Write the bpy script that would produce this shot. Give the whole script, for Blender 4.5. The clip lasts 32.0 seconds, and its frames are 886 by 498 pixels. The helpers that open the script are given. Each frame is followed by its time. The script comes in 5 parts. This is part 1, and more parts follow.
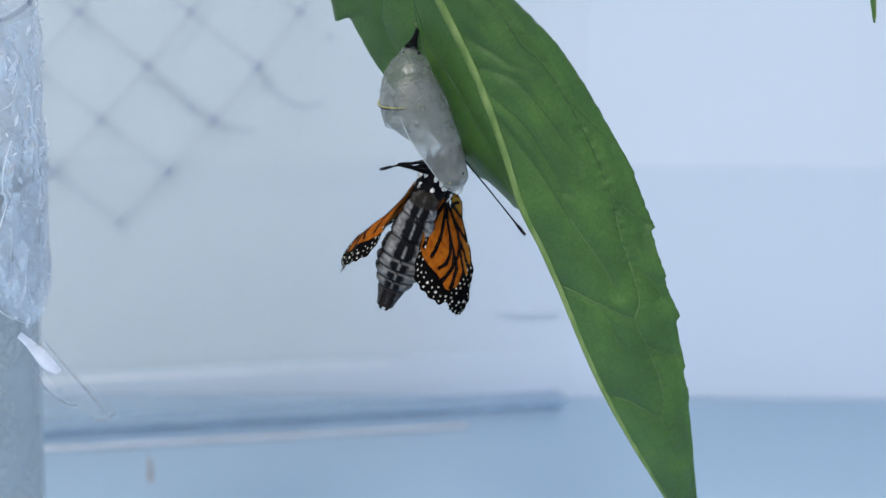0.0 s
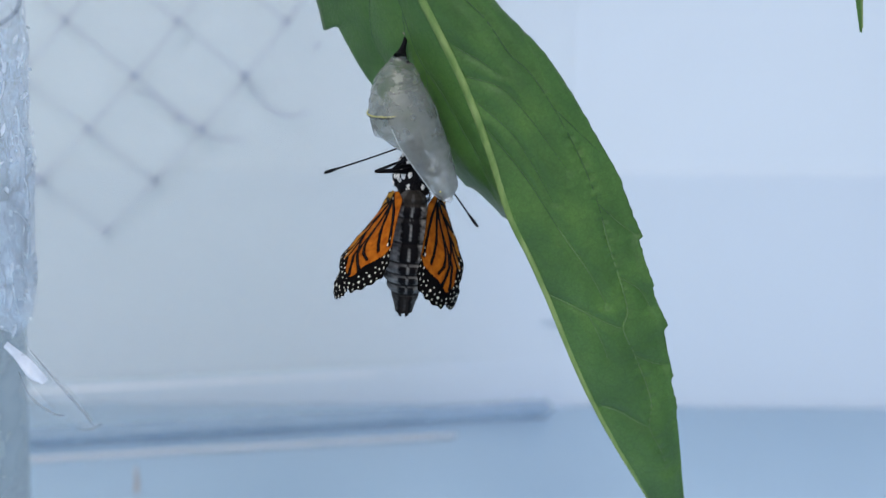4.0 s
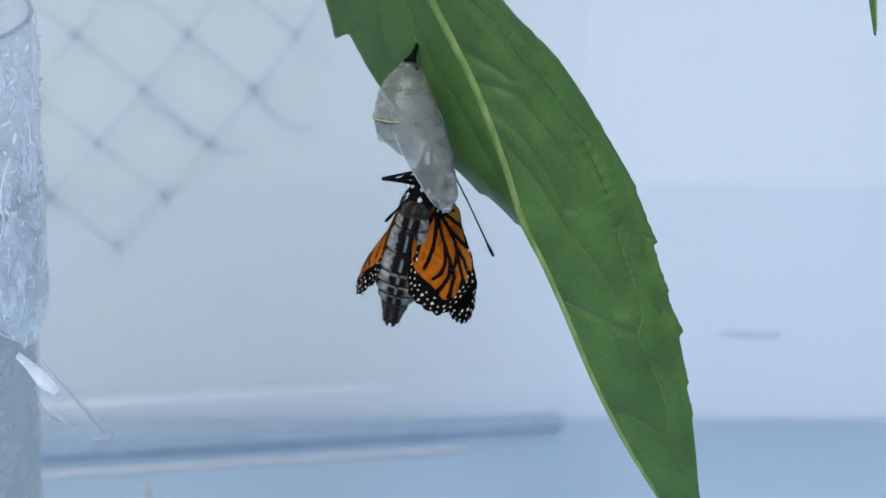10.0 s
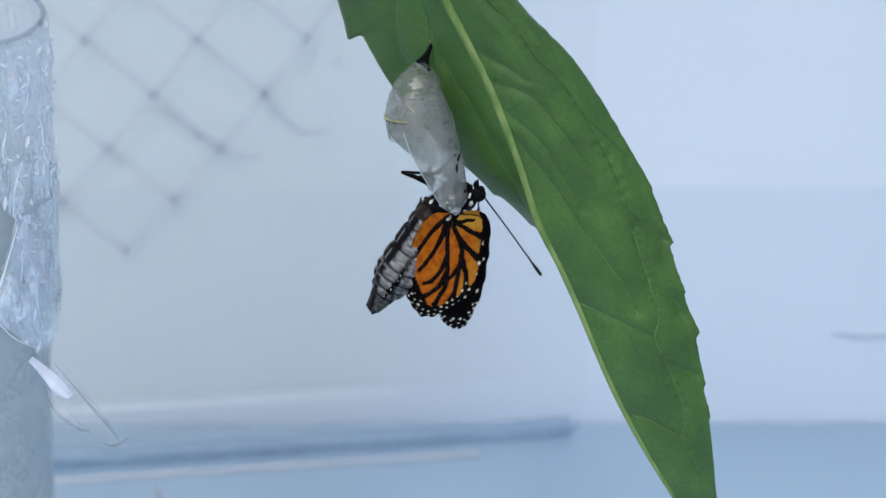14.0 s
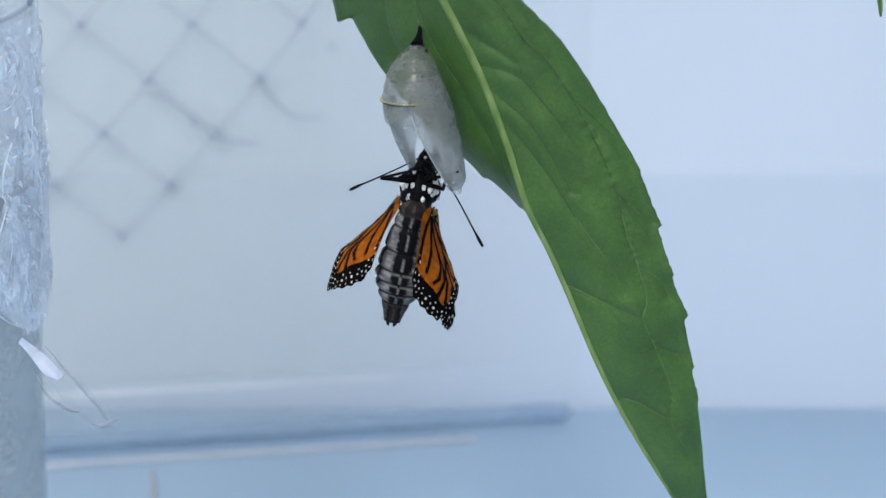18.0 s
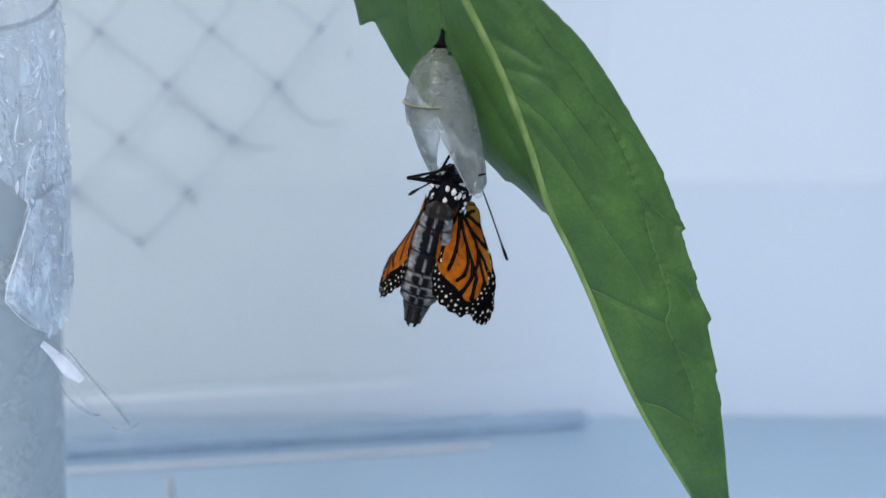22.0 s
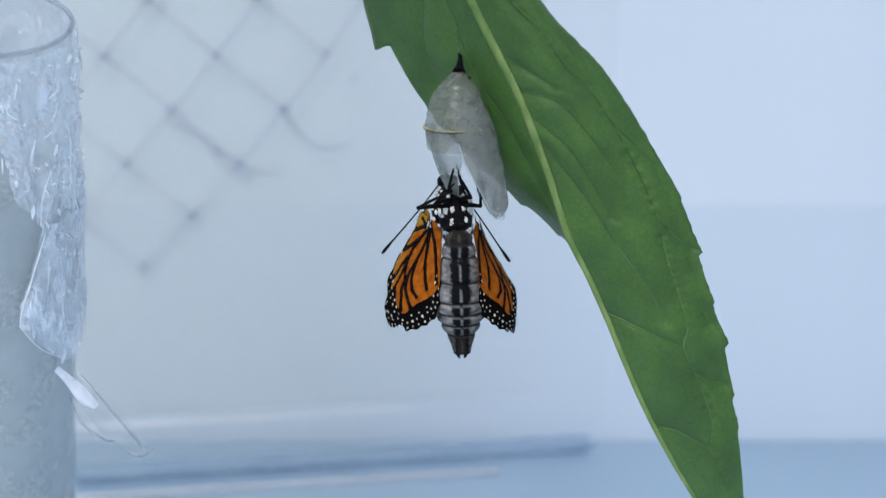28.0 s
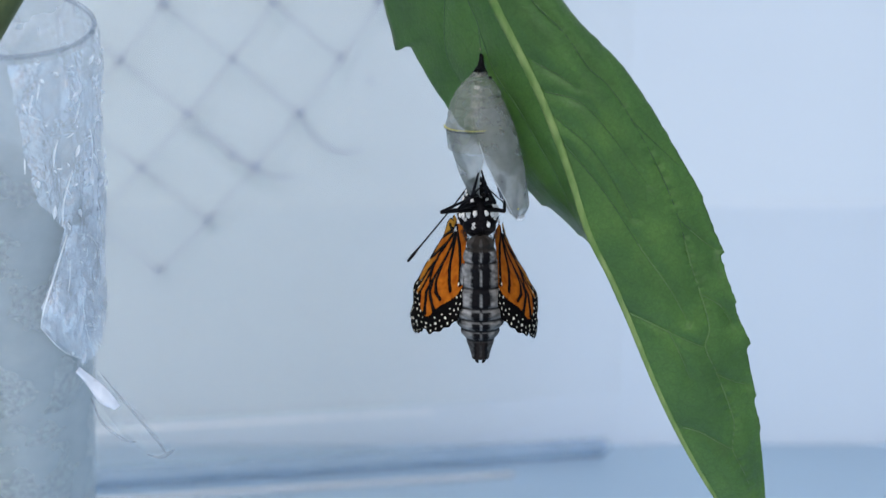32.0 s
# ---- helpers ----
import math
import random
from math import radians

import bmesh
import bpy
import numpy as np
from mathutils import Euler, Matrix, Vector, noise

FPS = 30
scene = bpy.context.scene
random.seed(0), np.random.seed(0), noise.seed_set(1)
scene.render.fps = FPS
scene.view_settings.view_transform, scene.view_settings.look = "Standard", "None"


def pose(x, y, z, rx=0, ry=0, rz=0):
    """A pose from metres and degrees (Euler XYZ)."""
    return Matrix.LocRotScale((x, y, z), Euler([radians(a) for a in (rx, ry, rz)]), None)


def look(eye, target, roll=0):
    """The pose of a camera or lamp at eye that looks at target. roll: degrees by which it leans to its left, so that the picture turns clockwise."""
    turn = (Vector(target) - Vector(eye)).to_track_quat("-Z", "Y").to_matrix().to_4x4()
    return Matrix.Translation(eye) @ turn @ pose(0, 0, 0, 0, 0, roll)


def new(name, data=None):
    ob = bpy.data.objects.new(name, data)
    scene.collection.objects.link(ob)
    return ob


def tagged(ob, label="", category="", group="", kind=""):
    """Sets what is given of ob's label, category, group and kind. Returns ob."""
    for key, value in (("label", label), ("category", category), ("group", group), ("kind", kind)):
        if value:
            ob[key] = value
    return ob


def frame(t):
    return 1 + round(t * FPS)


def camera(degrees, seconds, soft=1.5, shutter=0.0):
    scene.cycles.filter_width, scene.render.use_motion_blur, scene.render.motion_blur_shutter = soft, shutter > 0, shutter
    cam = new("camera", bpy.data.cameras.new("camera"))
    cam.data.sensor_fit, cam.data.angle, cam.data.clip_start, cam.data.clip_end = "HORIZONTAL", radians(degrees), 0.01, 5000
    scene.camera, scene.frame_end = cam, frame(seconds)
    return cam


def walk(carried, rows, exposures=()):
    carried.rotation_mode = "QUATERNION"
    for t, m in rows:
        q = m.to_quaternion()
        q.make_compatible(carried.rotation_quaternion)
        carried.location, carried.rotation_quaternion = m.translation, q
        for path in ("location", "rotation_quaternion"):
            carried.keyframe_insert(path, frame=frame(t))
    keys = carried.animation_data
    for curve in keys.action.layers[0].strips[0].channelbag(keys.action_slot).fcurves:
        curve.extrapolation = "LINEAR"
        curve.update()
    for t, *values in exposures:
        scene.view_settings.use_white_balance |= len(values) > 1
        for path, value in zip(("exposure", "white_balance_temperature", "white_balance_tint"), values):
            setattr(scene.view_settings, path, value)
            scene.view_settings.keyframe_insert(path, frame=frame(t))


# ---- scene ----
# ---- camera ----
cam = camera(35.0, 32.0, soft=1.45, shutter=0.5)
cam.data.dof.use_dof = True
cam.data.dof.focus_distance = 0.273
cam.data.dof.aperture_fstop = 11.5
PATH = [
    (0, 0.00382, -0.25446, 0.23147, 68.429, -0.239, 0.652),
    (0.5, 0.0042, -0.25416, 0.23242, 68.346, -0.192, 0.62),
    (1, 0.0035, -0.25495, 0.23159, 68.604, -0.245, 0.441),
    (1.5, 0.00426, -0.25414, 0.23135, 68.591, -0.146, 0.432),
    (2, 0.00435, -0.25457, 0.23165, 68.445, -0.273, 0.41),
    (2.5, 0.00403, -0.25461, 0.23133, 68.573, -0.492, 0.323),
    (3, 0.00429, -0.255, 0.23136, 68.691, -0.517, 0.236),
    (3.5, 0.00365, -0.25467, 0.23156, 68.814, -0.487, 0.164),
    (5.5, 0.00344, -0.25385, 0.23008, 68.824, -0.283, 0.156),
    (6, 0.00339, -0.2543, 0.23047, 68.758, -0.513, -0.041),
    (6.5, 0.00294, -0.25462, 0.23008, 68.962, -0.714, -0.187),
    (7, 0.00266, -0.25431, 0.23007, 69.056, -0.555, -0.172),
    (7.5, 0.0028, -0.25337, 0.22942, 69.138, -0.303, -0.168),
    (8, 0.00226, -0.25312, 0.22972, 69.085, -0.263, -0.169),
    (8.5, 0.00299, -0.25375, 0.22921, 69.146, -0.148, -0.145),
    (9, 0.00235, -0.25367, 0.22992, 69.291, -0.223, 0.16),
    (9.5, 0.00198, -0.25358, 0.22933, 69.605, -0.095, 0.226),
    (10, 0.00213, -0.25386, 0.22849, 69.624, -0.014, 0.243),
    (10.5, 0.00186, -0.25318, 0.22845, 69.45, 0.182, 0.342),
    (11, 0.00157, -0.25318, 0.22871, 69.444, 0.111, 0.285),
    (11.5, 0.00249, -0.25349, 0.22839, 69.582, 0.138, 0.37),
    (12, 0.00281, -0.25364, 0.22818, 69.755, 0.041, 0.363),
    (12.5, 0.00148, -0.2532, 0.22838, 69.834, -0.028, 0.135),
    (13, 6e-05, -0.25355, 0.22731, 70.003, -0.022, 0.022),
    (13.5, 0.00038, -0.25301, 0.2276, 69.911, 0.24, 0.268),
    (14, 0.0005, -0.25282, 0.22703, 69.906, 0.32, 0.4),
    (14.5, 0.0007, -0.2532, 0.22635, 69.774, 0.112, 0.438),
    (15, 0.00038, -0.2533, 0.22658, 69.456, 0.001, 0.526),
    (15.5, 0.00046, -0.25433, 0.22542, 69.491, -0.055, 0.727),
    (17.5, 0.00376, -0.25426, 0.22505, 69.634, 0.204, 0.787),
    (18, 0.00346, -0.25373, 0.22548, 69.551, 0.251, 0.591),
    (18.5, 0.00371, -0.25512, 0.22428, 69.767, -0.004, 0.596),
    (19, 0.00216, -0.25478, 0.22449, 69.718, 0.057, 0.688),
    (19.5, 0.00226, -0.25439, 0.2246, 69.747, 0.15, 1.062),
    (20, 0.0019, -0.25457, 0.22432, 69.835, 0.285, 1.158),
    (20.5, 0.00169, -0.25372, 0.22425, 69.883, 0.264, 1.055),
    (21, 0.00263, -0.25412, 0.22389, 69.901, 0.242, 1.068),
    (21.5, 0.00158, -0.25379, 0.22408, 69.906, 0.165, 1.062),
    (22, 0.00116, -0.25361, 0.22399, 69.972, 0.335, 1.023),
    (22.5, 0.00157, -0.25317, 0.22308, 70.026, 0.419, 1.102),
    (23, 0.0021, -0.25336, 0.22362, 69.98, 0.322, 0.9),
    (23.5, 0.00206, -0.25326, 0.22457, 69.986, 0.143, 0.682),
    (24, 0.0013, -0.25381, 0.2231, 70.195, 0.157, 0.495),
    (24.5, 0.00031, -0.25338, 0.22444, 70.159, 0.318, 0.762),
    (25, -0.00048, -0.25344, 0.22409, 70.343, 0.365, 0.791),
    (25.5, -0.00071, -0.25352, 0.22444, 70.466, 0.355, 1.001),
    (26, -0.00033, -0.25371, 0.22458, 70.599, 0.269, 1.017),
    (26.5, -0.00215, -0.25332, 0.22413, 70.709, 0.271, 0.874),
    (28.5, -0.00482, -0.25331, 0.22364, 71.026, 0.287, 0.54),
    (29, -0.00555, -0.25385, 0.22314, 71.05, 0.262, 0.632),
    (29.5, -0.00515, -0.25348, 0.22254, 71.032, 0.377, 0.684),
    (30, -0.00549, -0.25296, 0.22303, 70.94, 0.288, 0.608),
    (30.5, -0.00549, -0.25305, 0.22202, 70.955, 0.38, 0.554),
    (31, -0.00601, -0.25327, 0.22205, 70.997, 0.363, 0.697),
    (31.5, -0.00716, -0.25324, 0.2224, 71.142, 0.273, 0.801),
    (32, -0.00703, -0.25368, 0.22236, 71.297, 0.449, 0.812),
]
walk(cam, [(row[0], pose(*row[1:])) for row in PATH])

# ---- light ----
world = bpy.data.worlds.new("sky")
scene.world = world
world.use_nodes = True
wn = world.node_tree.nodes
sky = wn.new("ShaderNodeTexSky")
sky.sky_type = "NISHITA"
sky.sun_disc = False
sky.sun_elevation, sky.sun_rotation = radians(55), radians(200)
sky.air_density, sky.dust_density = 1.0, 2.5
world.node_tree.links.new(sky.outputs[0], wn["Background"].inputs[0])
wn["Background"].inputs[1].default_value = 0.14
sun = new("sun", bpy.data.lights.new("sun", "SUN"))
sun.data.energy, sun.data.angle, sun.data.color = 1.2, radians(12), (0.99, 0.99, 0.99)
sun.matrix_world = look((-0.4, -0.9, 1.6), (0, 0.1, 0))
scene.view_settings.exposure = 0.39


# ---- materials ----
def material(name, rough=0.6, metal=0.0, spec=0.5):
    m = bpy.data.materials.new(name)
    m.use_nodes = True
    b = m.node_tree.nodes["Principled BSDF"]
    b.inputs["Roughness"].default_value = rough
    b.inputs["Metallic"].default_value = metal
    b.inputs["Specular IOR Level"].default_value = spec
    return m, m.node_tree.nodes, m.node_tree.links, b


def noise_node(n, l, scale, detail=4.0, coords="Object", stretch=None):
    tc = n.new("ShaderNodeTexCoord")
    t = n.new("ShaderNodeTexNoise")
    t.inputs["Scale"].default_value, t.inputs["Detail"].default_value = scale, detail
    if stretch:
        mp = n.new("ShaderNodeMapping")
        mp.inputs["Scale"].default_value = stretch
        l.new(tc.outputs[coords], mp.inputs[0])
        l.new(mp.outputs[0], t.inputs["Vector"])
    else:
        l.new(tc.outputs[coords], t.inputs["Vector"])
    return t


def ramp(n, l, source, stops):
    r = n.new("ShaderNodeValToRGB")
    while len(r.color_ramp.elements) < len(stops):
        r.color_ramp.elements.new(0.5)
    for e, (at, c) in zip(r.color_ramp.elements, stops):
        e.position, e.color = at, (*c, 1.0)
    l.new(source, r.inputs[0])
    return r


def bump(n, l, b, source, strength, distance):
    bp = n.new("ShaderNodeBump")
    bp.inputs["Strength"].default_value, bp.inputs["Distance"].default_value = strength, distance
    l.new(source, bp.inputs["Height"])
    l.new(bp.outputs[0], b.inputs["Normal"])
    return bp


def speckled(name, dark, light, scale, rough=0.6, bump_mm=0.0, spec=0.5, metal=0.0, stretch=None):
    m, n, l, b = material(name, rough, metal, spec)
    t = noise_node(n, l, scale, stretch=stretch)
    r = ramp(n, l, t.outputs[0], [(0.3, dark), (0.7, light)])
    l.new(r.outputs[0], b.inputs["Base Color"])
    if bump_mm:
        bump(n, l, b, t.outputs[0], 1.0, bump_mm / 1000)
    return m


def leaf_material():
    m, n, l, b = material("leaf_underside", 0.42, 0.0, 0.45)
    t = noise_node(n, l, 110, 9)
    r = ramp(n, l, t.outputs[0], [(0.28, (0.037, 0.100, 0.021)), (0.5, (0.053, 0.136, 0.027)), (0.74, (0.078, 0.178, 0.034))])
    v = n.new("ShaderNodeTexVoronoi")
    v.feature = "DISTANCE_TO_EDGE"
    v.inputs["Scale"].default_value = 760
    tc = n.new("ShaderNodeTexCoord")
    warp = noise_node(n, l, 260, 2)
    add = n.new("ShaderNodeVectorMath")
    add.operation = "MULTIPLY_ADD"
    add.inputs[1].default_value = (0.004, 0.004, 0.004)
    l.new(warp.outputs["Color"], add.inputs[0])
    l.new(tc.outputs["Object"], add.inputs[2])
    l.new(add.outputs[0], v.inputs["Vector"])
    vr = ramp(n, l, v.outputs[0], [(0.0, (0.6, 0.6, 0.6)), (0.16, (1, 1, 1))])
    mx = n.new("ShaderNodeMix")
    mx.data_type, mx.blend_type = "RGBA", "MULTIPLY"
    mx.inputs["Factor"].default_value = 0.34
    l.new(r.outputs[0], mx.inputs["A"])
    l.new(vr.outputs[0], mx.inputs["B"])
    # wider net of small veins, and a fine grain
    v2 = n.new("ShaderNodeTexVoronoi")
    v2.feature = "DISTANCE_TO_EDGE"
    v2.inputs["Scale"].default_value = 210
    l.new(add.outputs[0], v2.inputs["Vector"])
    vr2 = ramp(n, l, v2.outputs[0], [(0.0, (0.62, 0.66, 0.6)), (0.07, (1, 1, 1))])
    grain = noise_node(n, l, 2200, 3)
    gr = ramp(n, l, grain.outputs[0], [(0.3, (0.8, 0.8, 0.8)), (0.7, (1.15, 1.15, 1.15))])
    last = mx.outputs["Result"]
    for source, amount in ((vr2, 0.36), (gr, 0.8)):
        m2 = n.new("ShaderNodeMix")
        m2.data_type, m2.blend_type = "RGBA", "MULTIPLY"
        m2.inputs["Factor"].default_value = amount
        l.new(last, m2.inputs["A"])
        l.new(source.outputs[0], m2.inputs["B"])
        last = m2.outputs["Result"]
    l.new(last, b.inputs["Base Color"])
    b.inputs["Sheen Weight"].default_value, b.inputs["Sheen Roughness"].default_value = 0.08, 0.35
    bump(n, l, b, last, 0.8, 0.0015)
    tr = n.new("ShaderNodeBsdfTranslucent")
    tr.inputs[0].default_value = (0.16, 0.34, 0.05, 1)
    ms = n.new("ShaderNodeMixShader")
    ms.inputs[0].default_value = 0.22
    l.new(b.outputs[0], ms.inputs[1])
    l.new(tr.outputs[0], ms.inputs[2])
    l.new(ms.outputs[0], n["Material Output"].inputs[0])
    return m


def pigment(name, rough, translucent=0.0, grain=0.25, scale=1500, spec=0.4):
    """Colour from the mesh's own pattern, with a fine grain over it."""
    m, n, l, b = material(name, rough, 0.0, spec)
    a = n.new("ShaderNodeAttribute")
    a.attribute_name = "pattern"
    t = noise_node(n, l, scale, 3)
    r = ramp(n, l, t.outputs[0], [(0.3, (1 - grain,) * 3), (0.7, (1, 1, 1))])
    mx = n.new("ShaderNodeMix")
    mx.data_type, mx.blend_type = "RGBA", "MULTIPLY"
    mx.inputs["Factor"].default_value = 1.0
    l.new(a.outputs["Color"], mx.inputs["A"])
    l.new(r.outputs[0], mx.inputs["B"])
    l.new(mx.outputs["Result"], b.inputs["Base Color"])
    bump(n, l, b, t.outputs[0], 0.7, 0.0003)
    if translucent:
        tr = n.new("ShaderNodeBsdfTranslucent")
        l.new(mx.outputs["Result"], tr.inputs[0])
        ms = n.new("ShaderNodeMixShader")
        ms.inputs[0].default_value = translucent
        l.new(b.outputs[0], ms.inputs[1])
        l.new(tr.outputs[0], ms.inputs[2])
        l.new(ms.outputs[0], n["Material Output"].inputs[0])
    return m


def film_material(name, colour, clear, rough, scale, bump_mm, spec=0.5, spread=0.12, thicker=0.0, backlit=0.4, coat=0.0):
    """Thin see-through sheet: part clear, part milky, with gloss."""
    m, n, l, b = material(name, rough, 0.0, spec)
    b.inputs["Base Color"].default_value = (*colour, 1)
    b.inputs["Coat Weight"].default_value, b.inputs["Coat Roughness"].default_value = coat, 0.1
    t = noise_node(n, l, scale, 4)
    if bump_mm:
        bump(n, l, b, t.outputs[0], 1.0, bump_mm / 1000)
    tp = n.new("ShaderNodeBsdfTransparent")
    tl = n.new("ShaderNodeBsdfTranslucent")
    tl.inputs[0].default_value = (*colour, 1)
    m1, m2 = n.new("ShaderNodeMixShader"), n.new("ShaderNodeMixShader")
    m1.inputs[0].default_value = backlit
    l.new(b.outputs[0], m1.inputs[1])
    l.new(tl.outputs[0], m1.inputs[2])
    r = ramp(n, l, t.outputs[0], [(0.15, (max(clear - spread, 0),) * 3), (0.85, (min(clear + spread, 1),) * 3)])
    l.new(r.outputs[0], m2.inputs[0])
    if thicker:
        tc, sep, low, less = n.new("ShaderNodeTexCoord"), n.new("ShaderNodeSeparateXYZ"), n.new("ShaderNodeMapRange"), n.new("ShaderNodeMath")
        l.new(tc.outputs["Object"], sep.inputs[0])
        l.new(sep.outputs[2], low.inputs[0])
        for slot, value in (("From Min", -0.012), ("From Max", -0.024), ("To Min", 0.0), ("To Max", thicker)):
            low.inputs[slot].default_value = value
        less.operation, less.use_clamp = "SUBTRACT", True
        l.new(r.outputs[0], less.inputs[0])
        l.new(low.outputs[0], less.inputs[1])
        l.new(less.outputs[0], m2.inputs[0])
    l.new(m1.outputs[0], m2.inputs[1])
    l.new(tp.outputs[0], m2.inputs[2])
    l.new(m2.outputs[0], n["Material Output"].inputs[0])
    return m


def tray_material():
    """Clear moulded plastic, thinner and clearer towards its end."""
    m = film_material("tray_plastic", (0.84, 0.865, 0.785), 0.80, 0.25, 8, 0.0, spread=0.02)
    n, l = m.node_tree.nodes, m.node_tree.links
    last = n["Material Output"].inputs[0].links[0].from_node
    tc, sep, fade = n.new("ShaderNodeTexCoord"), n.new("ShaderNodeSeparateXYZ"), n.new("ShaderNodeMapRange")
    l.new(tc.outputs["Object"], sep.inputs[0])
    l.new(sep.outputs[0], fade.inputs[0])
    fade.interpolation_type = "SMOOTHSTEP"
    for slot, value in (("From Min", -0.10), ("From Max", -0.002), ("To Min", 0.0), ("To Max", 0.9)):
        fade.inputs[slot].default_value = value
    clear, over = n.new("ShaderNodeBsdfTransparent"), n.new("ShaderNodeMixShader")
    l.new(fade.outputs[0], over.inputs[0])
    l.new(last.outputs[0], over.inputs[1])
    l.new(clear.outputs[0], over.inputs[2])
    l.new(over.outputs[0], n["Material Output"].inputs[0])
    return m


def crinkle_material():
    """Clear wrapping film: see-through, glossy and a little milky, with sharp small creases."""
    m, n, l, b = material("clear_wrap")
    b.inputs["Base Color"].default_value = (0.84, 0.89, 0.97, 1)
    v = n.new("ShaderNodeTexVoronoi")
    v.feature = "DISTANCE_TO_EDGE"
    v.inputs["Scale"].default_value = 260
    t = noise_node(n, l, 105, 4, stretch=(1.6, 1.6, 0.7))
    l.new(t.outputs["Color"], v.inputs["Vector"])
    v.inputs["Scale"].default_value = 7
    g = n.new("ShaderNodeBsdfGlossy")
    g.inputs["Roughness"].default_value = 0.08
    g.inputs["Color"].default_value = (0.95, 0.97, 1, 1)
    bp = n.new("ShaderNodeBump")
    bp.inputs["Strength"].default_value, bp.inputs["Distance"].default_value = 1.0, 0.0012
    l.new(v.outputs[0], bp.inputs["Height"])
    for node in (g, b):
        l.new(bp.outputs[0], node.inputs["Normal"])
    tp = n.new("ShaderNodeBsdfTransparent")
    m1, m2 = n.new("ShaderNodeMixShader"), n.new("ShaderNodeMixShader")
    m1.inputs[0].default_value = 0.62
    l.new(b.outputs[0], m1.inputs[1])
    l.new(g.outputs[0], m1.inputs[2])
    r = ramp(n, l, t.outputs[0], [(0.35, (0.22,) * 3), (0.65, (0.74,) * 3)])
    l.new(r.outputs[0], m2.inputs[0])
    l.new(m1.outputs[0], m2.inputs[1])
    l.new(tp.outputs[0], m2.inputs[2])
    l.new(m2.outputs[0], n["Material Output"].inputs[0])
    return m


LEAF = leaf_material()
MIDRIB = speckled("midrib_green", (0.085, 0.165, 0.042), (0.19, 0.265, 0.095), 420, 0.7, 0.3, 0.15, stretch=(1.0, 1.0, 0.4))
# darker vein green: the shade of the vein grooves put into the colour
SHADED_VEIN = speckled("vein_groove_shade", (0.022, 0.064, 0.016), (0.042, 0.104, 0.025), 500, 0.5)
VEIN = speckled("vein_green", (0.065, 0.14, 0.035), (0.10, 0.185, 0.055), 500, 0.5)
WING = pigment("wing_scales", 0.75, 0.12, spec=0.02)
BODY = pigment("body_scales", 0.6, 0.0, 0.22, 1800, 0.05)
BLACK = speckled("black_chitin", (0.002, 0.002, 0.0025), (0.007, 0.007, 0.009), 900, 0.5, 0.05, 0.05)
BRISTLE = speckled("dark_hair", (0.004, 0.004, 0.004), (0.03, 0.027, 0.026), 900, 0.8, 0, 0.1)
SHELL = film_material("empty_shell", (0.31, 0.33, 0.285), 0.50, 0.14, 330, 1.0, spec=1.0, spread=0.36, backlit=0.55, coat=1.0)
CASE = film_material("empty_wing_case", (0.345, 0.365, 0.345), 0.47, 0.14, 300, 1.0, spec=1.0, spread=0.30, thicker=0.14, backlit=0.55, coat=1.0)
# milky colour for the brightness of film seen edge-on
TORN = film_material("torn_edge", (0.62, 0.66, 0.66), 0.3, 0.15, 400, 0.1, spec=1.0)
GOLD = speckled("gold_spot", (0.22, 0.21, 0.05), (0.58, 0.54, 0.18), 2000, 0.3, 0.0, 0.5, 0.4)
SILK = speckled("silk", (0.2, 0.15, 0.1), (0.4, 0.33, 0.25), 2000, 0.9, 0.2)
DROP = film_material("clear_fluid", (0.9, 0.92, 0.95), 0.75, 0.03, 300, 0.0, spec=0.8)
GLASS = film_material("vial_glass", (0.62, 0.72, 0.80), 0.66, 0.08, 90, 0.2, spec=0.8)
RIM_GLASS = film_material("rim_glass", (0.40, 0.47, 0.55), 0.6, 0.05, 200, 0.1, spec=1.0)
DEW = film_material("misted_glass", (0.70, 0.76, 0.77), 0.35, 0.15, 900, 3.0, spec=1.0, spread=0.3)
WRAP = crinkle_material()
# pale film colour for the highlights put in as strips and flecks
GLINT = film_material("film_glint", (0.9, 0.95, 1.0), 0.3, 0.05, 400, 0.3, spec=1.0)
PLASTIC = tray_material()
PLASTIC_EDGE = film_material("tray_edge", (0.39, 0.53, 0.70), 0.66, 0.3, 30, 0.2)
# whitish plastic, pale for the highlight along the tray's foot
GLEAM = film_material("foot_gleam", (0.86, 0.88, 0.90), 0.55, 0.2, 30, 0.1, spec=0.8)
# pale colour that carries the gleam along the moulding
GLEAM_STRIP = film_material("moulding_gleam", (0.95, 0.96, 0.95), 0.3, 0.15, 30, 0.1, spec=1.0)
STAIN = film_material("dried_fluid", (0.08, 0.10, 0.15), 0.45, 0.3, 600, 0.2)
SLIVER = film_material("glossy_film", (0.85, 0.9, 1.0), 0.25, 0.05, 500, 0.3, spec=1.0)
FLAP = film_material("thin_film", (0.5, 0.56, 0.62), 0.8, 0.06, 300, 0.4, spec=0.8)
EDGE = film_material("film_fold_edge", (0.40, 0.45, 0.50), 0.62, 0.06, 300, 0.4, spec=0.8)
LARVA = speckled("larva_skin", (0.472, 0.556, 0.64), (0.522, 0.608, 0.688), 300, 0.7)
TWIG = speckled("dry_wood", (0.34, 0.30, 0.28), (0.46, 0.42, 0.40), 300, 0.8)
NET = speckled("net_cord", (0.19, 0.225, 0.35), (0.26, 0.30, 0.45), 400, 0.8)
WALL = speckled("painted_wall", (0.50, 0.575, 0.65), (0.55, 0.625, 0.70), 5, 0.6, 0.1)
